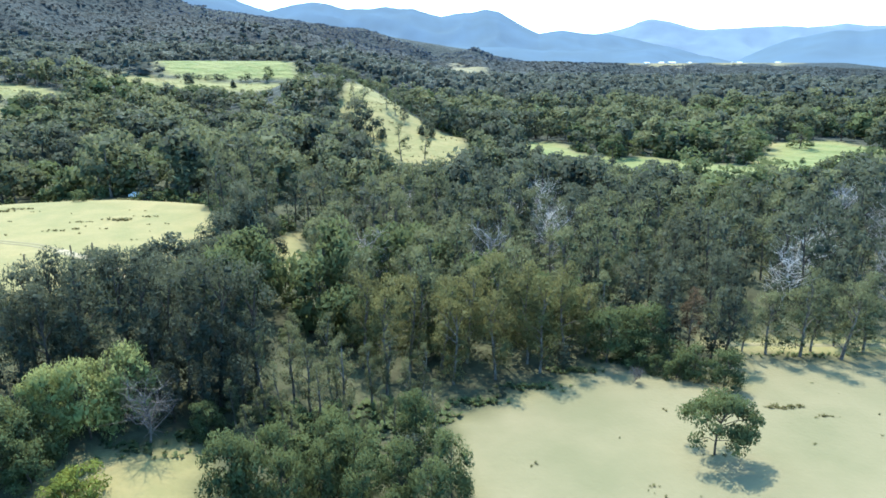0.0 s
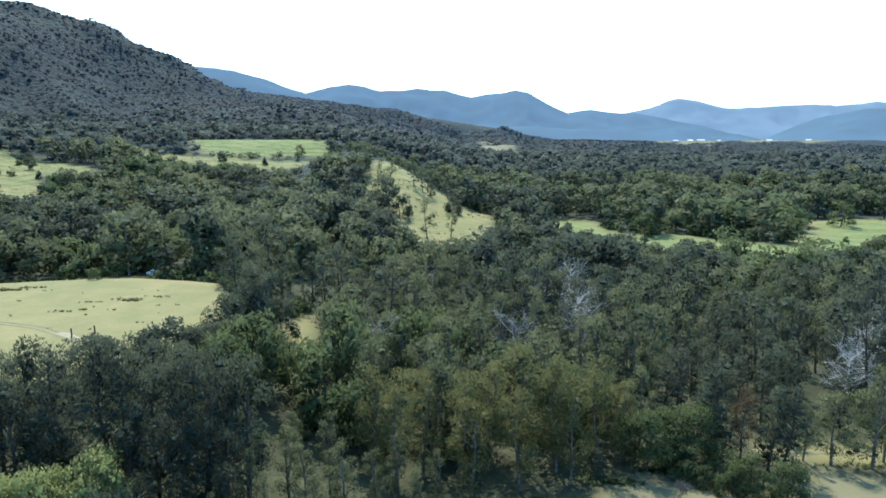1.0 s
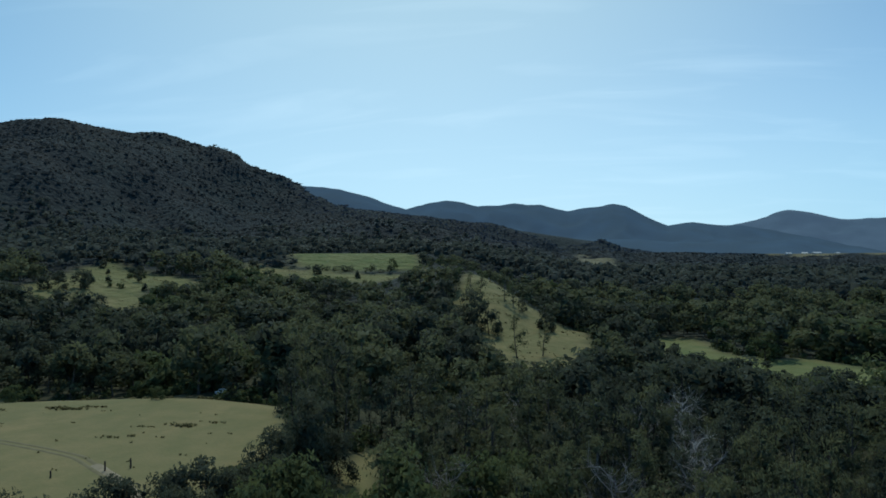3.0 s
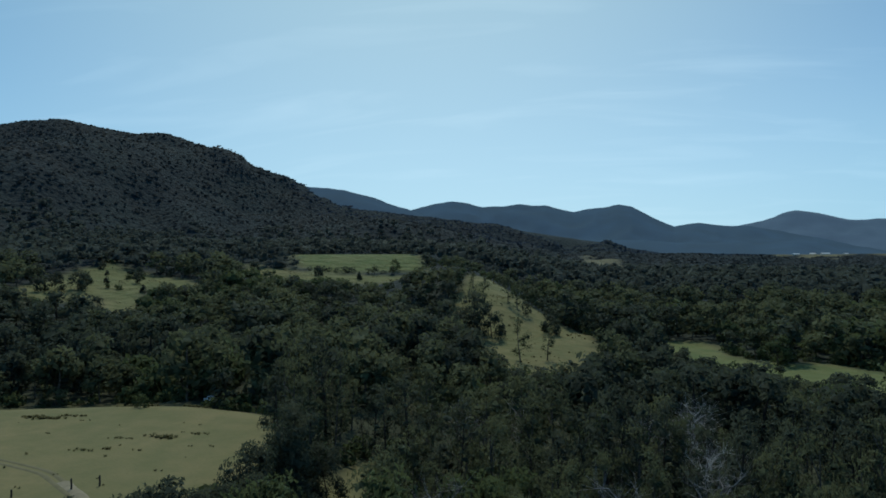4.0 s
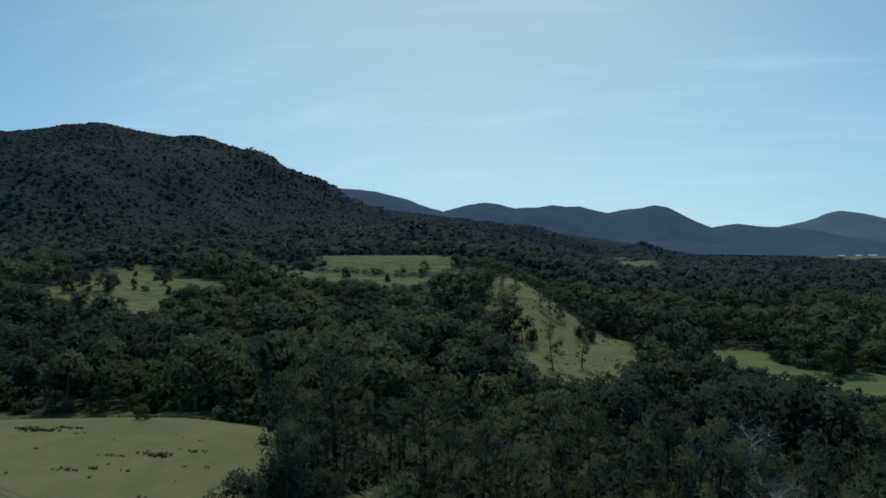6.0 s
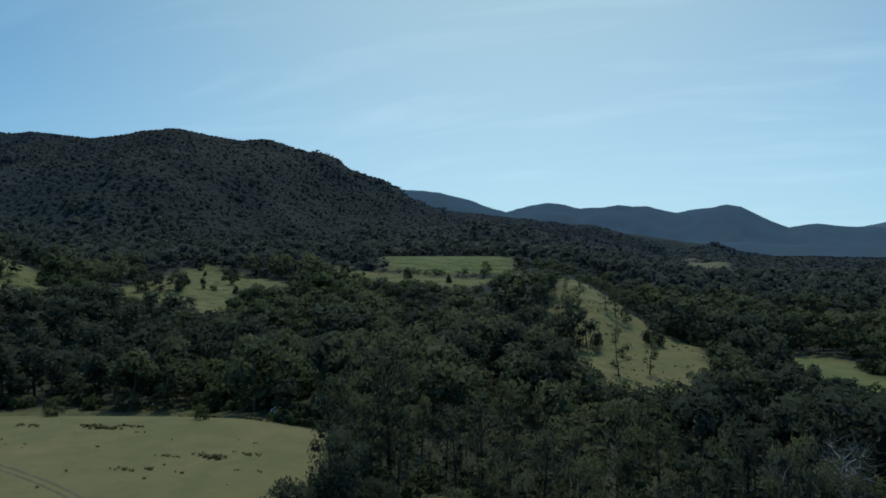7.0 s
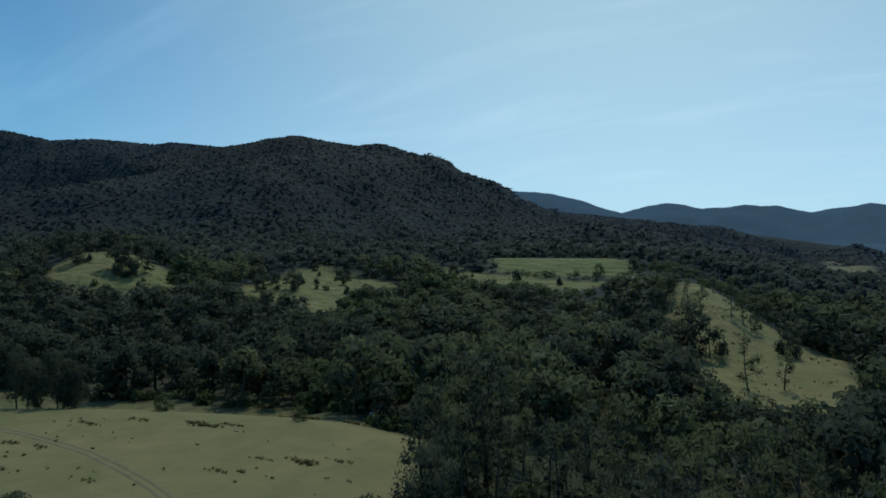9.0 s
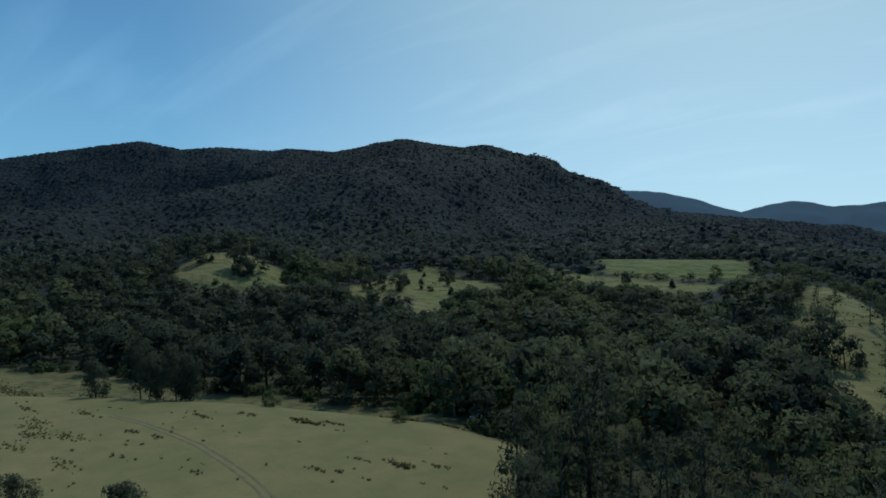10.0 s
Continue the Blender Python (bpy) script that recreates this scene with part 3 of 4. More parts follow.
def tree_parts(kind, level, seed):
    """Trunk, branches and crown of one tree, as arrays; its foot is at the origin."""
    rng = np.random.default_rng(seed)
    high, low, wide, many, fat, spread = SHAPES[kind]
    count, size, most, cuts, fill = LEVELS[level]
    many = min(many, most) if level >= 1 else many
    lean = rng.normal(size=2) * 0.05 * high
    steps = 6 if level < 1 else 3 if level < 3 else 2
    k = np.linspace(0, 1, steps)
    stem = np.stack([lean[0] * k + 0.25 * np.sin(5 * k + rng.random() * 6) * (k > 0), lean[1] * k + 0.25 * np.cos(4 * k) * (k > 0) - 0.25 * (k > 0), k * high * 0.86], 1)
    stem[0, 2] = -0.5
    thick = 0.017 * high * (0.8 + 0.4 * rng.random())
    trunk = tube(stem, thick * (1 - 0.82 * k), 7 if level < 1 else 4 if level < 3 else 3)
    clumps, limbs = [], []
    for c in range(many):
        up = low + (0.96 - low) * (c + rng.random()) / many
        share = (up - low) / (1 - low)
        if kind == "umbrella":
            slope = math.asin(min(1, share * 1.05))
            reach = wide * math.cos(slope) * (0.55 + 0.4 * rng.random())
            up = 0.46 + 0.44 * math.sin(slope) * (0.75 + 0.3 * rng.random())
        elif kind in ("round", "bush"):
            reach = wide * math.sqrt(max(0.05, 1 - (1.25 * share - 0.35) ** 2)) * (0.45 + 0.45 * rng.random())
        else:
            reach = wide * (1.0 - 0.75 * abs(share - 0.42) ** 1.3 * 1.6) * (0.3 + 0.65 * rng.random())
        turn = rng.random() * 2 * np.pi + c * 2.4
        bulk = (fat[0] + (fat[1] - fat[0]) * rng.random()) 
        base = np.array([np.interp(up * 0.75, k * 0.86, stem[:, n]) for n in range(3)])
        tip = np.array([lean[0] * up + reach * np.cos(turn), lean[1] * up + reach * np.sin(turn), up * high - bulk * 0.25])
        clumps.append((*tip, bulk))
        if level < 2 and c % 2 == 0:
            base[2] = max(0.12 * high, min(base[2], tip[2] - 0.3 * reach - 0.3))
            mid = base * 0.45 + tip * 0.55 + np.array([0, 0, 0.12 * reach])
            limbs.append(tube([base, mid, tip], [thick * 0.42, thick * 0.26, 0.02], 4 if level < 1 else 3))
    if level < 2:
        clumps.append((lean[0], lean[1], high * 0.93, fat[0]))
    else:
        # seen from afar: one rounded head with lesser ones about it
        span = 0.5 * (1 - low) * high
        clumps = [(lean[0] * 0.6, lean[1] * 0.6, high - 0.62 * wide - 0.15 * span, 0.74 * wide)]
        for c in range(most - 1):
            turn = c * 2.4 + rng.random()
            away = wide * (0.45 + 0.3 * rng.random())
            clumps.append((away * np.cos(turn), away * np.sin(turn), high - 0.5 * wide - span * (0.3 + 1.5 * rng.random()), wide * (0.42 + 0.2 * rng.random())))
        if level >= 4:
            clumps = [(x, y, z - (0.3 if level == 4 else 0.75) * high, r) for x, y, z, r in clumps]
    grow = {"thin": 0.6, "bush": 0.45, "round": 1.0, "umbrella": 1.7}.get(kind, 1.0)
    size *= {"bush": 0.75, "thin": 0.9}.get(kind, 1.0)
    middle, dome = np.array([lean[0] * 0.6, lean[1] * 0.6, high * (0.5 + 0.15 * low)]), 0.62
    crown = sprays(rng, clumps, int(count * grow), size, middle, dome, inner=0.45 if level < 2 else 0.55, tall=(1.1 if kind in ("gum", "thin", "oak") else 0.85) if level < 2 else 1.15 if level < 4 else 1.4, loose=0.5, broad=(0.34 if kind in ("gum", "thin", "oak") else 0.44) if level < 2 else 0.56 if level < 4 else 0.62, droop=1.3 if kind in ("gum", "thin", "oak") and level < 2 else 0.9 if level < 4 else 0.25, up=0.34 if level < 2 else 0.45)
    inside = masses(rng, clumps, cuts, fill * (0.7 if kind in ("thin", "bush") else 1.0), middle, dome, 0.8 if level < 2 else 1.0 if level < 4 else 1.35 if level == 4 else 1.0, None if level < 4 else True, 0.34 if level < 2 else 0.45)
    crown = (np.concatenate([crown[0], inside[0]]), np.concatenate([crown[1], inside[1] + len(crown[0])]), np.concatenate([crown[2], inside[2]]))
    return trunk, limbs, crown


LOOKS = {
    "gum": ("eucalyptus_tree", "tall olive-green eucalypt with open crown and pale trunk", "tree", BARK, "gum"),
    "thin": ("eucalyptus_tree", "slender sparse eucalypt with thin pale trunk", "tree", BARK, "gum"),
    "oak": ("she_oak_tree", "dark green dense she-oak of the creek thicket", "tree", DARK_BARK, "oak"),
    "round": ("broadleaf_tree", "rounded mid-green tree with leaves nearly to the ground", "tree", DARK_BARK, "round"),
    "umbrella": ("paddock_tree", "wide-crowned green tree alone in dry pasture", "tree", DARK_BARK, "round"),
    "bush": ("bush", "low rounded green bush at the pasture edge", "bush", DARK_BARK, "round"),
}
made_trees = {}


def plant(kind, variant, x, y, scale=1.0, turn=0.0, leaf=None, label="", group="", squash=1.0, level=0):
    """One tree as a thing of its own: built once for each variant, then copied."""
    key = (kind, variant, leaf, label, level)
    z = float(land(x, y)) - 0.1
    m = pose(x, y, z, 0, 0, turn) @ Matrix.Diagonal((scale * squash, scale * squash, scale, 1))
    if key in made_trees:
        return copy_thing(made_trees[key], m)
    name, words, category, wood, green = LOOKS[kind]
    trunk, limbs, crown = tree_parts(kind, level, 100 * len(kind) + variant)
    ob = thing(name, label or words, category, group)
    part("trunk", mesh_of("trunk", *trunk, wood, smooth=True), ob)
    for limb in limbs:
        part("limb", mesh_of("limb", *limb, wood, smooth=True), ob)
    part("crown", mesh_of("crown", crown[0], crown[1], LEAF[leaf or green], np.zeros(len(crown[0])), normals=crown[2]), ob)
    ob.matrix_basis = m
    made_trees[key] = ob
    return ob


def bare_tree(high, seed, wood, name, label, x, y, turn=0.0, scale=1.0):
    """A leafless tree: trunk, forked limbs and twigs."""
    rng = np.random.default_rng(seed)
    k = np.linspace(0, 1, 6)
    stem = np.stack([0.4 * np.sin(3 * k), 0.3 * np.sin(4 * k + 1), k * high * 0.8], 1)
    stem -= stem[0]
    stem[0, 2] = -0.4
    limbs = []
    for c in range(15):
        up = 0.2 + 0.78 * c / 15
        base = np.array([np.interp(up, k, stem[:, n]) for n in range(3)])
        turn_c = c * 2.4 + rng.random()
        reach = high * (0.36 - 0.18 * up) * (0.7 + 0.6 * rng.random())
        tip = base + np.array([np.cos(turn_c) * reach, np.sin(turn_c) * reach, reach * (0.5 + 0.5 * rng.random())])
        mid = (base + tip) / 2 + rng.normal(size=3) * 0.12 * reach
        twigs = [tube([base, mid, tip], [0.007 * high, 0.0045 * high, 0.02], 5)]
        for _ in range(20):
            s = rng.random()
            a = base * (1 - s) + tip * s if s < 0.3 else mid * (1 - s) + tip * s
            twigs.append(tube([a, a + rng.normal(size=3) * 0.12 * high + (0, 0, 0.05 * high)], [0.026, 0.008], 3))
        limbs.append(joined(twigs))
    ob = thing(name, label, "tree")
    part("trunk", mesh_of("trunk", *tube(stem, 0.016 * high * (1 - 0.8 * k), 7), wood, smooth=True), ob)
    for limb in limbs:
        part("limb", mesh_of("limb", *limb, wood), ob)
    ob.matrix_basis = pose(x, y, float(land(x, y)), 0, 0, turn) @ Matrix.Scale(scale, 4)
    return ob


placed = []


def row(kind, spots, leaf=None, label="", group="", squash=1.0):
    for n, (x, y, high) in enumerate(spots):
        plant(kind, n % 4, x, y, high / SHAPES[kind][0], (n * 77) % 360, leaf, label, group, squash, 0 if y < 190 else 1)
        placed.append((x, y))


# the lone tree and the edge of the pasture beside it
row("umbrella", [(33.2, 70.8, 8.8)])
row("round", [(41.7, 88.6, 6.4)], label="round dark green tree on the pasture's fence line")
row("bush", [(38.3, 92.6, 5.0), (35.3, 90.9, 3.6), (37.0, 94.5, 4.4), (33.0, 93.5, 3.0), (31.0, 96.0, 3.2)], group="bushes on the fence line")
row("round", [(33.3, 99.9, 9.3), (26.3, 97.2, 9.3), (29.6, 98.5, 8.5)], label="bright mid-green bushy tree behind the pasture", group="trees behind the pasture")
row("gum", [(41.0, 101.5, 11.2)], "rust", "eucalypt with dying rust-brown foliage")
row("gum", [(58.7, 99.6, 15.2), (64.7, 98.3, 13.6), (53.5, 100.5, 11.2), (70.0, 101.0, 14.0), (76.0, 100.0, 13.0)], label="olive eucalypt over the dirt track", group="eucalypts by the track", squash=1.15)
row("thin", [(50.0, 101.6, 9.6), (61.5, 101.6, 11.2), (66.5, 103.5, 11.2), (46.5, 104.0, 11.0), (72.5, 104.5, 12.0)], group="eucalypts by the track")
row("gum", [(-8.4, 91.2, 16.6), (-0.3, 94.0, 15.8), (8.3, 99.0, 18.0), (13.5, 96.5, 17.2), (19.8, 99.0, 15.6), (3.8, 97.0, 16.6), (-5.2, 94.4, 14.0), (15.0, 93.4, 14.6), (8.0, 91.0, 13.8), (23.7, 101.0, 12.6), (1.5, 89.5, 12.0), (-12.5, 94.5, 15.0)],
    "olive", "broad olive eucalypt edging the pasture", group="eucalypts edging the pasture", squash=1.0)
row("thin", [(-20.7, 76.3, 13.6), (-13.4, 79.6, 15.3), (-4.8, 80.8, 10.2), (-15.7, 75.9, 12.8), (-22.8, 75.1, 8.5), (-10.0, 83.0, 12.0), (-3.0, 84.5, 11.0), (-18.0, 80.5, 14.0), (-7.5, 77.0, 9.0), (-24.0, 79.5, 12.0), (-12.0, 73.5, 9.0), (-18.5, 71.5, 8.0), (-15.0, 84.5, 13.0), (-21.0, 84.0, 13.5), (-6.0, 74.0, 8.0), (-9.5, 70.5, 7.5), (-14.5, 69.0, 7.5), (-23.5, 69.5, 8.0), (-1.0, 78.5, 8.5), (-17.0, 88.5, 14.5), (-23.0, 90.0, 15.0), (-8.0, 86.0, 12.5), (-26.0, 74.0, 9.0)], group="slender eucalypts")
row("oak", [(-38.4, 80.5, 18.7), (-33.8, 83.3, 18.7), (-29.0, 84.1, 17.8), (-35.6, 80.2, 17.8), (-40.5, 80.0, 17.0), (-26.7, 85.7, 15.3), (-30.2, 81.0, 17.8), (-53.2, 78.3, 15.3), (-50.4, 80.9, 15.3),
            (-45.3, 79.4, 16.1), (-50.0, 75.9, 13.6), (-46.4, 76.9, 13.6), (-52.3, 74.1, 12.8), (-57.0, 77.0, 14.0), (-36.5, 76.5, 11.0), (-33.0, 77.5, 12.0), (-29.5, 78.5, 11.5), (-26.5, 79.5, 10.0), (-33.5, 73.5, 7.5), (-30.0, 74.5, 7.5), (-26.0, 76.0, 8.0)], group="she-oaks of the creek thicket")
row("round", [(-44.8, 67.9, 9.3), (-41.2, 68.4, 10.2), (-38.2, 72.3, 10.2), (-40.2, 71.1, 8.5), (-45.8, 66.7, 6.8)], "pale", "tree with pale yellow-green foliage lit from above", "pale green trees", 0.8)
row("round", [(-47.5, 64.0, 7.6), (-44.5, 63.2, 6.8), (-46.0, 59.9, 6.8), (-43.0, 59.5, 5.6), (-28.8, 71.8, 5.1), (-50.0, 62.0, 7.5), (-49.0, 57.0, 7.0)], label="dense green shrubby tree by the glade", group="shrubby trees by the glade")
row("bush", [(-37.2, 59.4, 3.8), (-38.6, 57.6, 3.0)], "lime", "lime-green bush in the small glade", "lime bushes", 1.3)
row("round", [(-22.1, 59.8, 9.3), (-17.3, 63.4, 8.5), (-12.1, 65.1, 8.5), (-8.7, 62.3, 8.5), (-3.0, 70.9, 7.6), (1.0, 62.7, 7.6), (-4.9, 60.5, 7.6), (-12.6, 60.6, 6.8), (-19.7, 58.6, 7.6), (-16.0, 58.0, 7.5), (-1.5, 57.5, 7.4), (-8.5, 57.0, 7.6)],
    label="bushy green tree of the near thicket", group="trees of the near thicket", squash=0.85)
bare_tree(8.5, 5, DULL_BARK, "dead_tree", "leafless grey dead tree in the thicket", -34.6, 68.8)
bare_tree(2.6, 6, DULL_BARK, "dead_shrub", "small leafless grey shrub in dry grass", 28.8, 90.2)
bare_tree(13.0, 7, WHITE_BARK, "dead_tree", "tall dead tree with bleached white limbs", 66.0, 121.0)
bare_tree(14.0, 8, GREY_BARK, "dead_tree", "tall dead tree with bleached white limbs", 84.0, 142.0, 60)
placed += [(-34.6, 68.8), (28.8, 90.2), (66, 121), (84, 142)]
# trees standing in the left pasture, on the spur and in the fields
row("round", [(-180, 148, 10.0), (-163, 161, 14.5), (-168.5, 156.5, 12.0), (-160, 163, 11.5)], "oak", "dark green rounded tree standing in the pasture", "pasture trees", 0.78)
row("gum", [(-172, 156, 15.5)], "oak", label="dark eucalypt standing in the pasture")
row("bush", [(-137, 172, 4.4), (-101, 179, 3.2)], label="small shrub in rough grass at the pasture edge")
row("round", [(-83.6, 109.9, 7.4), (-98.2, 102.6, 6.9)], "oak", "dark rounded tree at the pasture's near edge")
row("round", [(-60.8, 92.6, 6.8), (-58.1, 99.0, 7.5), (-44.4, 98.1, 9.0), (-44.4, 103.5, 11.0), (-65.4, 89.0, 6.3), (-44.4, 114.5, 10.5), (-45.3, 127.3, 10.0), (-42.6, 137.3, 11.0), (-39.0, 143.7, 11.0), (-54.5, 88.0, 5.9), (-41.7, 120.9, 9.5)], "oak", "dark green bushy tree along the pasture edge", "trees along the pasture edge", 0.95)
row("gum", [(-52, 396, 18.0), (-48, 400, 15.5), (-34, 403, 18.0), (-28, 394, 16.0), (-20, 318, 17.0), (-9, 324, 15.0), (-66, 402, 16.0), (-70, 410, 17.0), (-64, 416, 15.0)], label="tall dark eucalypt on the grassy spur", group="trees on the spur", squash=1.05)
row("round", [(-23, 388, 8.0), (-10, 367, 11.0), (-7, 363, 8.0), (-49, 350, 13.0), (-43, 349, 13.5), (-37, 355, 12.0), (-53, 358, 12.0), (-46, 356, 13.0)], "oak", "dark rounded tree on the grassy spur", "rounded trees on the spur", 1.0)
row("round", [(-153, 597, 10.0), (205, 380, 14.0), (88, 341, 13.0), (157, 326, 12.0), (72, 224, 11.0), (87, 218, 11.0), (86, 193, 11.0), (112, 216, 11.0)], label="broad dark tree standing in hill pasture", group="trees in hill pasture", squash=1.2)
row("round", [(-330, 429, 12.0), (-336, 413, 11.0), (-325, 420, 12.0), (-308, 461, 9.0), (-393, 343, 12.0), (-398, 336, 11.0), (-440, 332, 9.0)], "oak", "dark rounded tree on the knoll", "trees on the knolls", 1.25)
row("bush", [(-223, 572, 3.8), (-217, 574, 4.2), (-211, 575, 4.6), (-206, 575, 3.8), (-199, 577, 3.8), (-193, 578, 4.2), (-187, 580, 3.6), (-160, 583, 2.8)], "oak", "dark bush of the hedge below the upper field", "hedge bushes", 1.3)


# ---- the woods ----
def scatter(near, far, step, seed, left=-80, right=42):
    """Places of trees between two distances, on a shaken grid, outside the clearings."""
    rng = np.random.default_rng(seed)
    g = np.arange(-far, far, step)
    x, y = np.meshgrid(g, np.arange(-20, far, step))
    x = x.ravel() + rng.uniform(-0.48, 0.48, x.size) * step
    y = y.ravel() + rng.uniform(-0.48, 0.48, y.size) * step
    r, a = np.hypot(x, y - 20), np.degrees(np.arctan2(x, y - 20))
    keep = (r > near) & (r < far) & (a > left) & (a < right)
    x, y = x[keep], y[keep]
    keep = open_land(x, y) < -1.0
    keep &= (rough(x, y, 38, 77, 3) > np.where(y < 105, -0.26, -0.34)) | (y > 280)
    x, y = x[keep], y[keep]
    if near == 600:
        keep = rng.random(len(x)) < 0.15 + 0.85 * ramp(1150, 850, np.hypot(x, y))
        x, y = x[keep], y[keep]
    if near >= 1000:
        a = np.degrees(np.arctan2(x, y - 20))
        keep = np.hypot(x, y - 20) < np.where(a > -44, 2080, 2400)
        x, y = x[keep], y[keep]
        keep = in_sight(x, y)
        x, y = x[keep], y[keep]
    if near < 300:
        p = np.array(placed)
        keep = np.min(np.hypot(x[:, None] - p[:, 0], y[:, None] - p[:, 1]), axis=1) > 3.2
        x, y = x[keep], y[keep]
    return x, y


def in_sight(x, y):
    """Whether the land at a place rises above the hills in front of it."""
    turns, reach = np.arange(-90, 50, 0.25), np.arange(400, 2500, 25.0)
    a, r = np.meshgrid(np.radians(turns), reach, indexing="ij")
    slant = (land(EYE_MID[0] + r * np.sin(a), EYE_MID[1] + r * np.cos(a)) - EYE_MID[2] - 8) / r
    top = np.maximum.accumulate(slant, axis=1)
    dx, dy = x - EYE_MID[0], y - EYE_MID[1]
    i = np.clip(np.round((np.degrees(np.arctan2(dx, dy)) + 90) / 0.25).astype(int), 0, len(turns) - 1)
    j = np.clip(((np.hypot(dx, dy) - 400) / 25).astype(int), 0, len(reach) - 1)
    return (land(x, y) + 10 - EYE_MID[2]) / np.hypot(dx, dy) > top[i, j] - 0.002


SIGHT_TURNS, SIGHT_REACH = np.arange(-90, 50, 0.25), np.arange(60, 800, 5.0)


def brows():
    """How steeply the lowest clearing beyond each place is seen."""
    a, r = np.meshgrid(np.radians(SIGHT_TURNS), SIGHT_REACH, indexing="ij")
    x, y = EYE_MID[0] + r * np.sin(a), EYE_MID[1] + r * np.cos(a)
    slant = np.where((open_land(x, y) > 3) & (r > 215), (land(x, y) + 1 - EYE_MID[2]) / r, 9.0)
    return np.minimum.accumulate(slant[:, ::-1], axis=1)[:, ::-1]


BROWS = brows()


def headroom(x, y):
    """How tall the trees grow below the clearings: the woods there are young and low."""
    dx, dy = x - EYE_MID[0], y - EYE_MID[1]
    i = np.clip(np.round((np.degrees(np.arctan2(dx, dy)) + 90) / 0.25).astype(int), 0, len(SIGHT_TURNS) - 1)
    j = np.clip(((np.hypot(dx, dy) - 60) / 5).astype(int), 0, len(SIGHT_REACH) - 1)
    return BROWS[i, j] * np.hypot(dx, dy) + EYE_MID[2] - land(x, y)


def kinds_at(x, y, rng):
    """Dark she-oaks keep to bands along the creek, eucalypts elsewhere, broad-leaved trees between."""
    band = rough(x, y, 55, 31, 3) + rng.normal(size=len(x)) * 0.10
    band = band + 0.3 * ramp(-90, -220, x) * ramp(170, 210, y) * ramp(420, 330, y) + 0.12 * ramp(-30, 10, x) * ramp(105, 125, y) * ramp(300, 230, y)
    return np.where(band > 0.10, 1, np.where(band < -0.17, 2, 0))


def wood(name, label, x, y, level, seed, wide=1.0, only=None, green=None):
    """A joined stretch of woodland."""
    rng = np.random.default_rng(seed)
    kinds, z = kinds_at(x, y, rng) if only is None else np.full(len(x), only), land(x, y) - 0.2
    slope = np.stack([(land(x - 6, y) - land(x + 6, y)) / 12, (land(x, y - 6) - land(x, y + 6)) / 12, np.ones(len(x))], 1)
    slope /= np.linalg.norm(slope, axis=1)[:, None]
    for n, kind in enumerate(("gum", "oak", "round", "bush")):
        pick = np.flatnonzero(kinds == n)
        if not len(pick):
            continue
        variant = rng.integers(0, 6, len(pick))
        leaves, woods, tints, facing = [], [], [], []
        for v in range(6):
            ids = pick[variant == v]
            trunk, limbs, crown = tree_parts(kind, level, 1000 + 10 * n + v)
            sticks = joined([trunk, *limbs])
            t = rng.random(len(ids)) * 2 * np.pi
            s = (0.66 + 0.8 * rng.random(len(ids)) ** 1.4) * (1.5 if kind == "round" else 0.95) * (0.62 if level == 5 else 1.0)
            if 1 <= level <= 3:
                s = np.clip((headroom(x[ids], y[ids]) + 5.0 * rng.random(len(ids)) ** 3) / SHAPES[kind][0], np.minimum(s, 0.24), s)
                # low trees along the crest of the spur
                s = np.where((along(x[ids], y[ids], SPUR)[0] < 75) & (y[ids] > 425), np.minimum(s, 0.5), s)
            for (verts, quads), into in ((crown[:2], leaves), (sticks, woods)):
                c, d = np.cos(t)[:, None], np.sin(t)[:, None]
                vx, vy, vz = verts[:, 0] * wide, verts[:, 1] * wide, verts[:, 2]
                out = np.stack([(c * vx - d * vy) * s[:, None] + x[ids][:, None], (d * vx + c * vy) * s[:, None] + y[ids][:, None], vz * s[:, None] + z[ids][:, None]], -1)
                into.append((out.reshape(-1, 3), (quads[None] + np.arange(len(ids))[:, None, None] * len(verts)).reshape(-1, 4)))
            nv = crown[2]
            turned = (np.stack([c * nv[:, 0] - d * nv[:, 1], d * nv[:, 0] + c * nv[:, 1], np.broadcast_to(nv[:, 2], (len(ids), len(nv)))], -1))
            if level >= 4:
                turned = (0.7 if level == 4 else 0.25) * turned + (0.7 if level == 4 else 1.7) * slope[ids][:, None]
                turned = turned / np.linalg.norm(turned, axis=-1)[..., None]
            facing.append(turned.reshape(-1, 3))
            stand = np.clip(0.5 + 1.5 * rough(x[ids], y[ids], 70, 51, 3), 0, 1)
            tints.append(np.repeat(np.clip(0.35 * stand + 0.75 * rng.random(len(ids)) - 0.05, 0, 0.99), len(crown[0])))
        _, _, _, timber, leaf = LOOKS[kind]
        # far levels take the leaf colours with haze mixed in
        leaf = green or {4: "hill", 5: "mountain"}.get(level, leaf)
        ob = thing(name, label, "woodland")
        ob["kind"] = "stuff"
        part("canopy", mesh_of("canopy", *joined(leaves), LEAF[leaf], np.concatenate(tints), normals=np.concatenate(facing)), ob)
        if level < 4:
            part("timber", mesh_of("timber", *joined(woods), timber), ob)


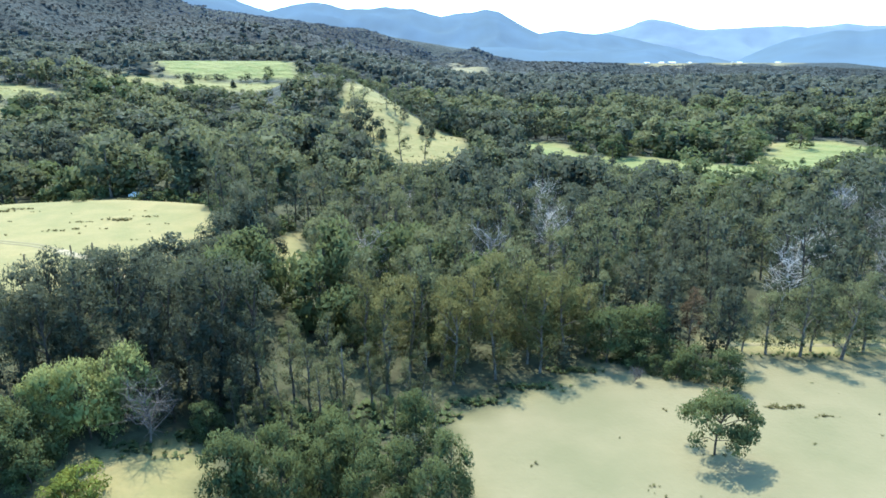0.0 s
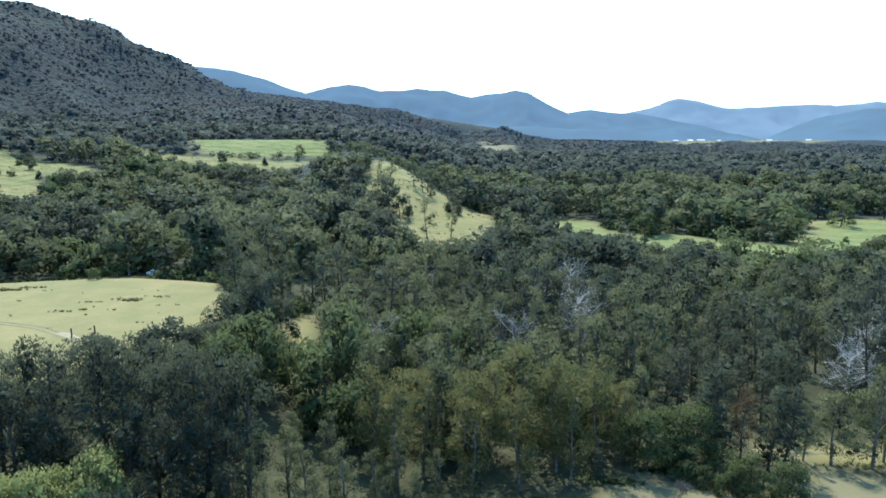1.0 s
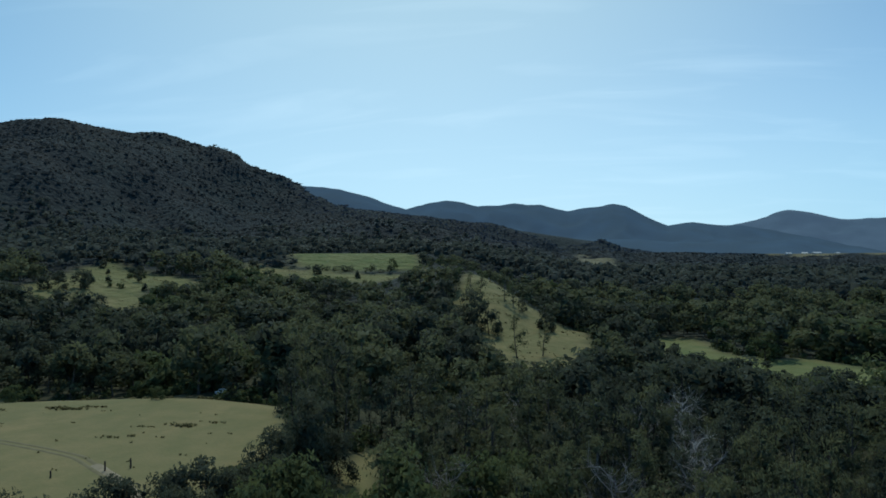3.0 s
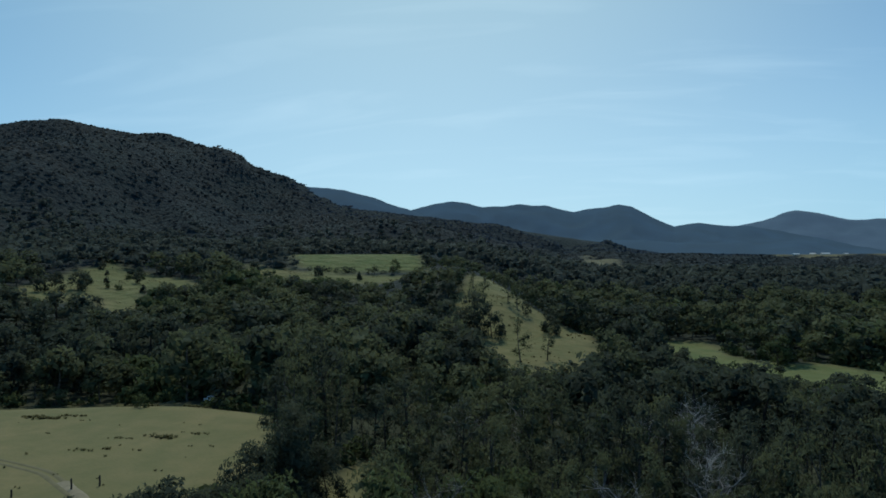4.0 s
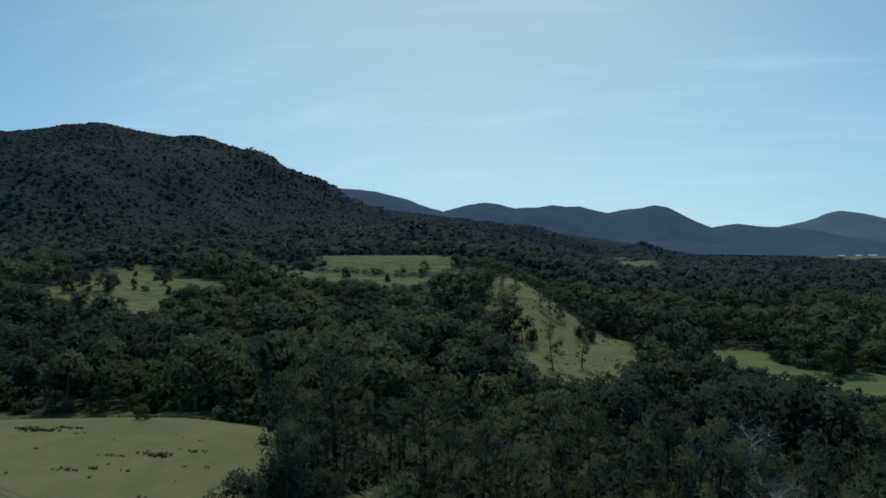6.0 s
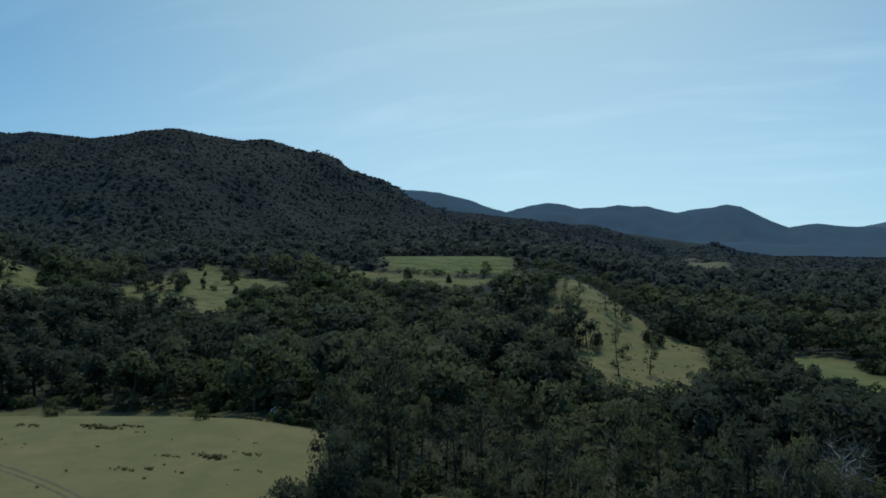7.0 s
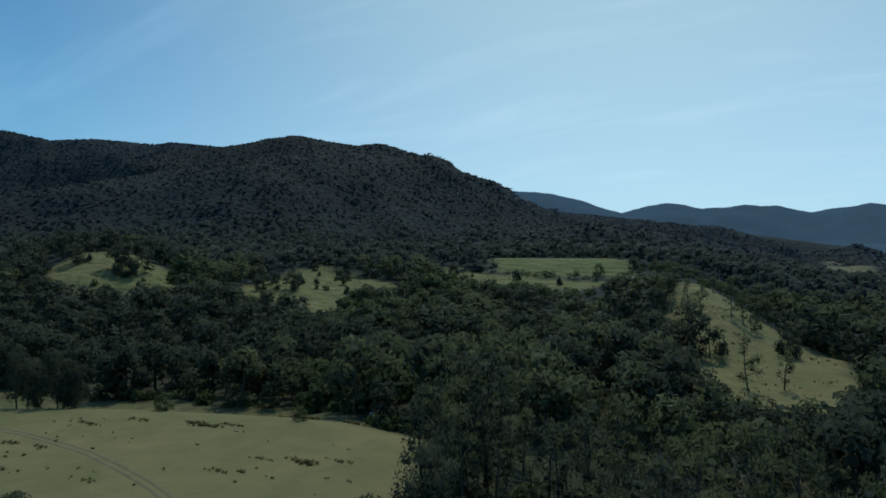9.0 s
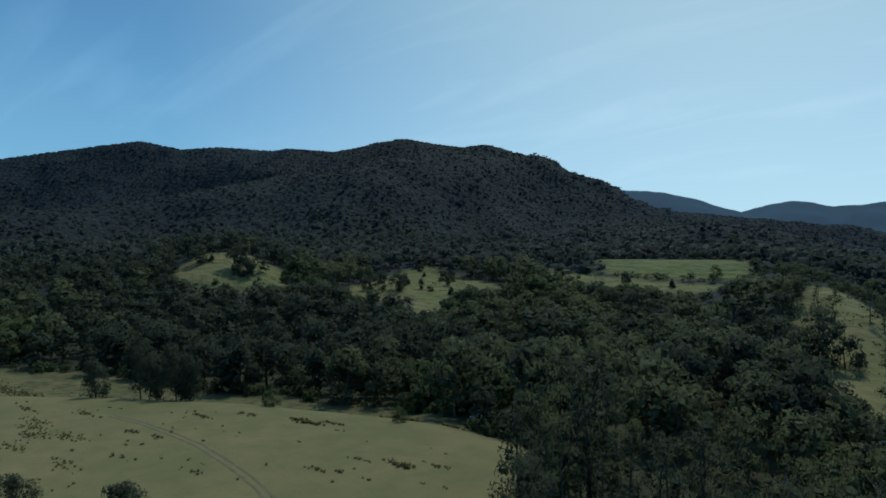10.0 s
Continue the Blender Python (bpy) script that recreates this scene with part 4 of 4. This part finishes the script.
# the nearest stretch, tree by tree
rng_near = np.random.default_rng(11)
nx, ny = scatter(30, 185, 6.3, 1)
near_kinds = kinds_at(nx, ny, rng_near)
order = np.argsort(np.hypot(nx + 10, ny - 60))
NEAR_TREES = 215
for n, i in enumerate(order[:NEAR_TREES]):
    if ny[i] < 97 and -64 < nx[i] < 28:
        plant("round", n % 4, nx[i], ny[i], 0.35 + 0.4 * rng_near.random(), 360 * rng_near.random(), "oak" if n % 3 else None, "low scrubby bush of the woodland floor", "understorey bushes", 1.0, 1)
        continue
    # low scrub leaves the bare ground of the middle glade open
    if abs(nx[i] + 0.241 * ny[i]) < 4.5 and ny[i] < 138:
        plant("round", n % 4, nx[i], ny[i], 0.3 + 0.2 * rng_near.random(), 360 * rng_near.random(), None, "low scrubby bush of the woodland floor", "understorey bushes", 1.0, 1)
        continue
    kind = ("gum", "oak", "round")[near_kinds[i]]
    if kind == "gum" and n % 4 == 0:
        kind = "thin"
    size = 0.72 + 0.5 * rng_near.random()
    if float(depth_in(nx[i], ny[i], LEFT_PADDOCK)) > -17:
        kind = "round"
        plant(kind, n % 5, nx[i], ny[i], size, 360 * rng_near.random(), "oak", "low dark green tree along the pasture edge", "trees along the pasture edge", 1.1, 0.5)
        continue
    plant(kind, n % 5, nx[i], ny[i], size * (1.3 if kind == "round" else 0.95), 360 * rng_near.random(), group="near woodland trees", level=0.5)
rest = order[NEAR_TREES:]
wood("creek_woodland", "mixed eucalypt and she-oak woodland along the creek", nx[rest], ny[rest], 1, 12)
wood("valley_woodland", "mixed eucalypt woodland on the valley floor", *scatter(185, 330, 9.8, 2), 2, 13, 1.45)
wood("slope_woodland", "open eucalypt forest on the lower slopes", *scatter(330, 600, 12.2, 3), 3, 14, 1.7)
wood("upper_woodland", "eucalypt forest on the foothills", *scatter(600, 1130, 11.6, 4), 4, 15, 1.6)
mx, my = scatter(1000, 2450, 9.9, 5)
front = (along(mx, my, BIG_SPUR)[0] < 420) | (along(mx, my, FACE_SPUR)[0] < 300) | (along(mx, my, BIG)[0] > 520)
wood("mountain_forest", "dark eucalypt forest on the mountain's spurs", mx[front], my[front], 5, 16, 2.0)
# bluer leaves on the crest stand in for the thicker haze there
wood("mountain_forest", "gum forest along the mountain's crest, hazed blue", mx[~front], my[~front], 5, 18, 2.0, green="ridge")
ex, ey = scatter(60, 400, 4.8, 6)
edge = (np.hypot(ex + 96, ey - 203) > 8) & (open_land(ex, ey) > -8) & (depth_in(ex, ey, RIGHT_PADDOCK) < -20) & (ey > 85)
wood("edge_thicket", "low leafy bushes under the trees along the clearings", ex[edge], ey[edge], 3, 17, 1.3, 3)


# ---- tracks ----
def ribbon(name, line, width, material, label, lift=0.05, side=0.0):
    """A strip laid over the ground along a line in plan."""
    line = np.array(line, float)
    far = np.concatenate([[0], np.cumsum(np.hypot(*np.diff(line, axis=0).T))])
    s = np.arange(0, far[-1], 1.0)
    x, y = np.interp(s, far, line[:, 0]), np.interp(s, far, line[:, 1])
    for _ in range(3):
        x[1:-1], y[1:-1] = (x[:-2] + 2 * x[1:-1] + x[2:]) / 4, (y[:-2] + 2 * y[1:-1] + y[2:]) / 4
    dx, dy = np.gradient(x), np.gradient(y)
    n = np.hypot(dx, dy)
    x, y = x - dy / n * side, y + dx / n * side
    across = np.linspace(-0.5, 0.5, 5)
    w = width * (1 + 0.5 * rough(s, s * 0, 4, 9, 3))
    vx = x[:, None] - (dy / n * w)[:, None] * across
    vy = y[:, None] + (dx / n * w)[:, None] * across
    vz = land(vx, vy) + lift - 0.12 * (np.abs(across) > 0.45)
    i = (np.arange(len(s) - 1)[:, None] * 5 + np.arange(4)[None]).ravel()
    me = mesh_of(name, np.stack([vx, vy, vz], -1).reshape(-1, 3), np.stack([i, i + 5, i + 6, i + 1], 1), material, smooth=True)
    return tagged(new(name, me), label, "track", kind="structure")


PASTURE_TRACK = [(-56, 111), (-63, 117), (-71, 123), (-84, 131.5), (-94, 134.5), (-104, 137), (-116, 139.5), (-128, 140.5), (-141, 141), (-154, 140)]
for wheel in (-0.7, 0.7):
    ribbon("track_pasture", PASTURE_TRACK, 0.95, WHEEL_TRACK, "worn wheel rut curving over the pasture", 0.10, wheel)
ribbon("track_gate", [(-57, 112), (-63, 117.5), (-71, 123.5), (-78, 128.0)], 2.0, DIRT, "pale bare dirt where the track passes the gate posts", 0.16)
ribbon("track_edge", [(44, 104.5), (52, 104.5), (66, 104), (90, 104), (135, 105)], 1.5, WHEEL_TRACK, "pale dirt track behind the pasture", 0.12)


# ---- fence posts at the gate ----
POST_WOOD = bark("post_wood", (0.045, 0.038, 0.03), (0.13, 0.11, 0.09), 0.2)


def post(x, y, high):
    k = np.array([-0.4, 0.3 * high, 0.75 * high, high - 0.03, high])
    line = np.stack([0.03 * np.sin(3 * k), 0.02 * k, k], 1)
    v, q = tube(line, [0.15, 0.145, 0.14, 0.13, 0.03], 8)
    ob = new("fence_post", mesh_of("fence_post", v, q, POST_WOOD, smooth=False))
    ob.location = (x, y, float(land(x, y)))
    return tagged(ob, "weathered dark timber gate post beside the dirt track", "post", "gate posts")


for x, y, high in ((-73.5, 125.0, 1.8), (-70.5, 127.5, 1.7), (-80, 120.5, 1.2)):
    post(x, y, high)


# ---- tussocks and weeds in the pasture ----
def tussocks(name, label, spots, seed, leaf="grass"):
    """spots: x, y, length, width, height, how many."""
    rng = np.random.default_rng(seed)
    verts, tint = [], []
    for x, y, long, wide, high, many in spots:
        px, py = x + rng.normal(size=many) * long * 0.45, y + rng.normal(size=many) * wide * 0.45
        pz = land(px, py)
        for bx, by, bz in zip(px, py, pz):
            h, shade = high * (0.5 + 0.8 * rng.random()), rng.random()
            for _ in range(7):
                t, reach = rng.random() * 6.283, h * (0.4 + 0.7 * rng.random())
                out, side = np.array([np.cos(t), np.sin(t), 0]), np.array([-np.sin(t), np.cos(t), 0]) * h * 0.3
                foot = np.array([bx, by, bz - 0.03])
                top = foot + out * reach + (0, 0, h * (0.5 + 0.5 * rng.random()))
                verts += [foot + side, foot - side, top - side * 0.7, top + side * 0.7]
                tint += [shade] * 4
    up = np.tile((0.0, 0.0, 1.0), (len(verts), 1))
    ob = new(name, mesh_of(name, verts, np.arange(len(verts)).reshape(-1, 4), LEAF[leaf], tint, normals=up))
    return tagged(ob, label, "weeds", kind="stuff")


def strewn(shape, many, seed, high, inset=3.0):
    """Single weeds scattered over a clearing."""
    rng = np.random.default_rng(seed)
    p = np.array(shape)
    out = []
    while len(out) < many:
        x, y = rng.uniform(p[:, 0].min(), p[:, 0].max()), rng.uniform(p[:, 1].min(), p[:, 1].max())
        if float(depth_in(x, y, shape)) > inset:
            out.append((x, y, 0.9, 0.5, high, int(rng.integers(1, 4))))
    return out


tussocks("pasture_tussocks", "dark grassy tussocks strewn over the left pasture",
         [(-116, 165, 6, 1.2, 0.5, 60), (-110, 168, 4, 0.8, 0.4, 20), (-148, 122, 6, 2.5, 0.3, 60), (-141, 126, 6, 2.5, 0.3, 60), (-160, 127, 7, 2, 0.3, 46), (-154, 124, 5, 2, 0.3, 36), (-139, 153, 6, 1, 0.35, 30), (-132, 161, 5, 1, 0.35, 24), (-136, 136, 3, 1.2, 0.4, 20), (-127, 137, 3, 1, 0.35, 14),
          (-141, 116, 6, 1.6, 0.3, 34), (-88, 144, 2.5, 1, 0.35, 14), (-84, 146, 1.2, 0.6, 0.4, 8), (-78, 155, 3, 1.0, 0.55, 26), (-86, 153, 3, 1, 0.35, 16), (-73, 159, 3, 1, 0.35, 12), (-124, 118, 5, 2, 0.35, 24), (-174, 130, 6, 1, 0.35, 24), (-160, 137, 6, 1, 0.4, 24), (-101, 130, 2, 1, 0.35, 9), (-120, 126, 3, 1, 0.35, 10),
          (-125, 198, 5, 2, 1.2, 40), (-105, 186, 6, 1.5, 0.7, 36), (-92, 187, 4, 1.2, 0.6, 24)]
         + strewn([(-230, 80), (-205, 122), (-165, 150), (-120, 168), (-75, 170), (-60, 150), (-62, 125), (-110, 85)], 130, 3, 0.3), 21)
tussocks("rough_grass", "rough brown-green grass along the back of the pasture",
         [(-236, 150, 22, 6, 0.45, 220), (-215, 165, 22, 7, 0.45, 200), (-186, 180, 18, 6, 0.45, 190), (-158, 186, 14, 5, 0.45, 150), (-138, 192, 12, 5, 0.5, 130), (-118, 196, 10, 4, 0.5, 110), (-270, 150, 24, 8, 0.45, 180)], 22)
tussocks("paddock_weeds", "small weeds in the close-cropped dry paddock",
         strewn([(4, 60), (10, 82), (30, 92), (60, 94), (90, 92), (90, 30), (6, 30)], 60, 4, 0.22) + [(47, 82.5, 3, 0.6, 0.35, 26), (52, 80, 2, 0.5, 0.3, 12)], 23)
tussocks("edge_scrub", "scrubby green undergrowth along the woodland edge",
         [(-3, 79, 5, 1.5, 0.45, 60), (5, 84, 5, 1.2, 0.5, 60), (13, 88.5, 5, 1.2, 0.5, 60), (21, 94, 5, 1.2, 0.5, 60), (28, 97.5, 4, 1, 0.45, 50), (-30, 71, 5, 1.5, 0.45, 60), (-36, 67.5, 5, 1.4, 0.4, 60), (-39.5, 62, 1.5, 3, 0.35, 50), (60, 100, 10, 1, 0.35, 60),
          (-14, 73, 8, 5, 0.8, 170), (-8, 80, 8, 5, 0.8, 150), (-20, 78, 8, 5, 0.8, 150)], 24, "round")

# ---- scrub and trees on the hill clearings ----
rng_hill = np.random.default_rng(31)
for shape, many in ((SPUR_FIELD, 2), (BAND_FIELD, 5), (KNOLL_FIELD, 16), (KNOLL_FIELD_2, 8), (GREEN_FIELD, 3)):
    p, done = np.array(shape), 0
    while done < many:
        x, y = rng_hill.uniform(p[:, 0].min(), p[:, 0].max()), rng_hill.uniform(p[:, 1].min(), p[:, 1].max())
        if float(depth_in(x, y, shape)) > 1.5:
            small = rng_hill.random() < 0.45
            plant("bush" if small else "round", done % 3, x, y, 0.6 + 0.7 * rng_hill.random(), 360 * rng_hill.random(), None if small else "oak", "small dark tree or shrub dotting the hill pasture", "hill pasture shrubs", 1.0, 2)
            done += 1
for name, label, shape, many, seed in (("spur_grass", "rough grass on the spur", SPUR_FIELD, 80, 6), ("knoll_grass", "rough grass on the knolls", KNOLL_FIELD, 60, 7), ("knoll_grass", "rough grass on the far knoll", KNOLL_FIELD_2, 35, 8),
                                       ("band_grass", "rough grass below the upper field", BAND_FIELD, 60, 9)):
    tussocks(name, label, [(x, y, 5, 2, 0.5, 5) for x, y, *_ in strewn(shape, many, seed, 0.8, 0.5)], seed)

# ---- bleached dead trees among the creek woodland ----
rng_dead = np.random.default_rng(41)
for n in range(20):
    x, y = rng_dead.uniform(-25, 125), rng_dead.uniform(112, 215)
    if float(open_land(np.array([x]), np.array([y]))[0]) < -3:
        bare_tree(13.0 + 4 * rng_dead.random(), 50 + n, GREY_BARK if n % 3 else WHITE_BARK, "dead_tree", "tall leafless dead eucalypt with bleached limbs", x, y, 360 * rng_dead.random())


# ---- the vehicle parked at the back of the pasture ----
def box(size, at, cut=0.0):
    """A bevelled box whose top may be drawn in."""
    bm = bmesh.new()
    bmesh.ops.create_cube(bm, size=1.0)
    for v in bm.verts:
        top = v.co.z > 0
        v.co = Vector((v.co.x * size[0] * (1 - cut if top else 1), v.co.y * size[1] * (1 - cut * 0.4 if top else 1), v.co.z * size[2])) + Vector(at)
    bmesh.ops.bevel(bm, geom=list(bm.edges), offset=min(size) * 0.12, segments=2, affect="EDGES", profile=0.6)
    return bm


def bm_part(name, bm, material, parent, label=""):
    me = bpy.data.meshes.new(name)
    bm.to_mesh(me)
    bm.free()
    me.materials.append(material)
    return part(name, me, parent, label)


WHITE_PAINT = plain("white_car_paint", (0.74, 0.74, 0.73), (0.80, 0.80, 0.79), 0.8, 0.3)
DARK_GLASS = plain("dark_window_glass", (0.02, 0.025, 0.03), (0.03, 0.035, 0.04), 0.5, 0.08)
RUBBER = plain("tyre_rubber", (0.02, 0.02, 0.02), (0.035, 0.034, 0.033), 0.3, 0.8)
RIM_STEEL = plain("rim_steel", (0.45, 0.45, 0.45), (0.55, 0.55, 0.55), 0.4, 0.4)
LAMP_GLASS = plain("lamp_glass", (0.6, 0.62, 0.62), (0.7, 0.7, 0.7), 0.3, 0.1)
ute = thing("pickup_truck", "white pickup truck parked in tree shade", "vehicle")
bm_part("body", box((1.8, 5.0, 0.75), (0, 0, 0.75)), WHITE_PAINT, ute)
cab = bm_part("cab", box((1.7, 2.0, 0.75), (0, 0.3, 1.45), 0.2), WHITE_PAINT, ute)
bm_part("side_window", box((1.72, 1.3, 0.42), (0, 0.3, 1.46), 0.14), DARK_GLASS, ute)
bm_part("windscreen", box((1.4, 0.08, 0.5), (0, 1.24, 1.42)), DARK_GLASS, ute)
bm_part("tray", box((1.7, 1.7, 0.12), (0, -1.6, 1.16)), RUBBER, ute, "dark tray liner")
for wx in (-0.8, 0.8):
    for wy in (-1.6, 1.6):
        v, q = tube([(wx - 0.12, wy, 0.36), (wx - 0.1, wy, 0.36), (wx + 0.1, wy, 0.36), (wx + 0.12, wy, 0.36)], [0.26, 0.36, 0.36, 0.26], 16)
        wheel = part("wheel", mesh_of("wheel", v, q, RUBBER, smooth=True), ute)
        v, q = tube([(wx - 0.135, wy, 0.36), (wx - 0.125, wy, 0.36), (wx + 0.125, wy, 0.36), (wx + 0.135, wy, 0.36)], [0.02, 0.21, 0.21, 0.02], 12)
        part("rim", mesh_of("rim", v, q, RIM_STEEL, smooth=True), wheel, "grey steel rim")
for wx in (-0.62, 0.62):
    bm_part("headlight", box((0.32, 0.06, 0.16), (wx, 2.5, 0.92)), LAMP_GLASS, ute, "clear headlight")
bm_part("bumper", box((1.76, 0.14, 0.2), (0, 2.53, 0.55)), RUBBER, ute, "dark bumper")
# parked under the edge trees
ute.matrix_basis = pose(-96, 203, float(land(-96, 203)), 0, 0, 70)


# ---- farmhouses in the far valley ----
ROOF_TIN = plain("pale_tin_roof", (0.55, 0.56, 0.56), (0.68, 0.68, 0.67), 3.0, 0.5)
WALL_BOARD = plain("cream_weatherboard", (0.60, 0.57, 0.50), (0.68, 0.65, 0.58), 2.0, 0.8)


def farmhouse(x, y, wide, deep, turn):
    ob = thing("farmhouse", "small pale farmhouse with a tin gable roof", "house", "far farmhouses")
    bm_part("wall", box((wide, deep, 3.0), (0, 0, 1.5)), WALL_BOARD, ob)
    bm = bmesh.new()
    ends = [[bm.verts.new((sx * (wide / 2 + 0.5), sy * (deep / 2 + 0.5), z)) for sy, z in ((-1, 2.95), (0, 2.95 + deep * 0.3), (1, 2.95))] for sx in (-1, 1)]
    bm.faces.new(ends[0])
    bm.faces.new(ends[1][::-1])
    for k in range(3):
        j = (k + 1) % 3
        bm.faces.new((ends[0][k], ends[0][j], ends[1][j], ends[1][k]))
    bmesh.ops.recalc_face_normals(bm, faces=bm.faces)
    bm_part("roof", bm, ROOF_TIN, ob)
    bm_part("window", box((1.6, 0.1, 1.2), (-wide / 4, -deep / 2 - 0.02, 1.6)), DARK_GLASS, ob)
    bm_part("door", box((1.0, 0.1, 2.0), (wide / 5, -deep / 2 - 0.02, 1.0)), DARK_GLASS, ob)
    ob.matrix_basis = pose(x, y, float(land(x, y)), 0, 0, turn)


for x, y, wide, deep, turn in ((620, 2080, 18, 9, 20), (720, 2250, 16, 9, -30), (690, 2060, 22, 10, 5), (830, 2300, 20, 9, 40), (900, 2120, 16, 9, 70), (980, 2260, 20, 10, 15), (1080, 2200, 18, 9, -20), (60, 1190, 14, 8, 10)):
    farmhouse(x, y, wide, deep, turn)
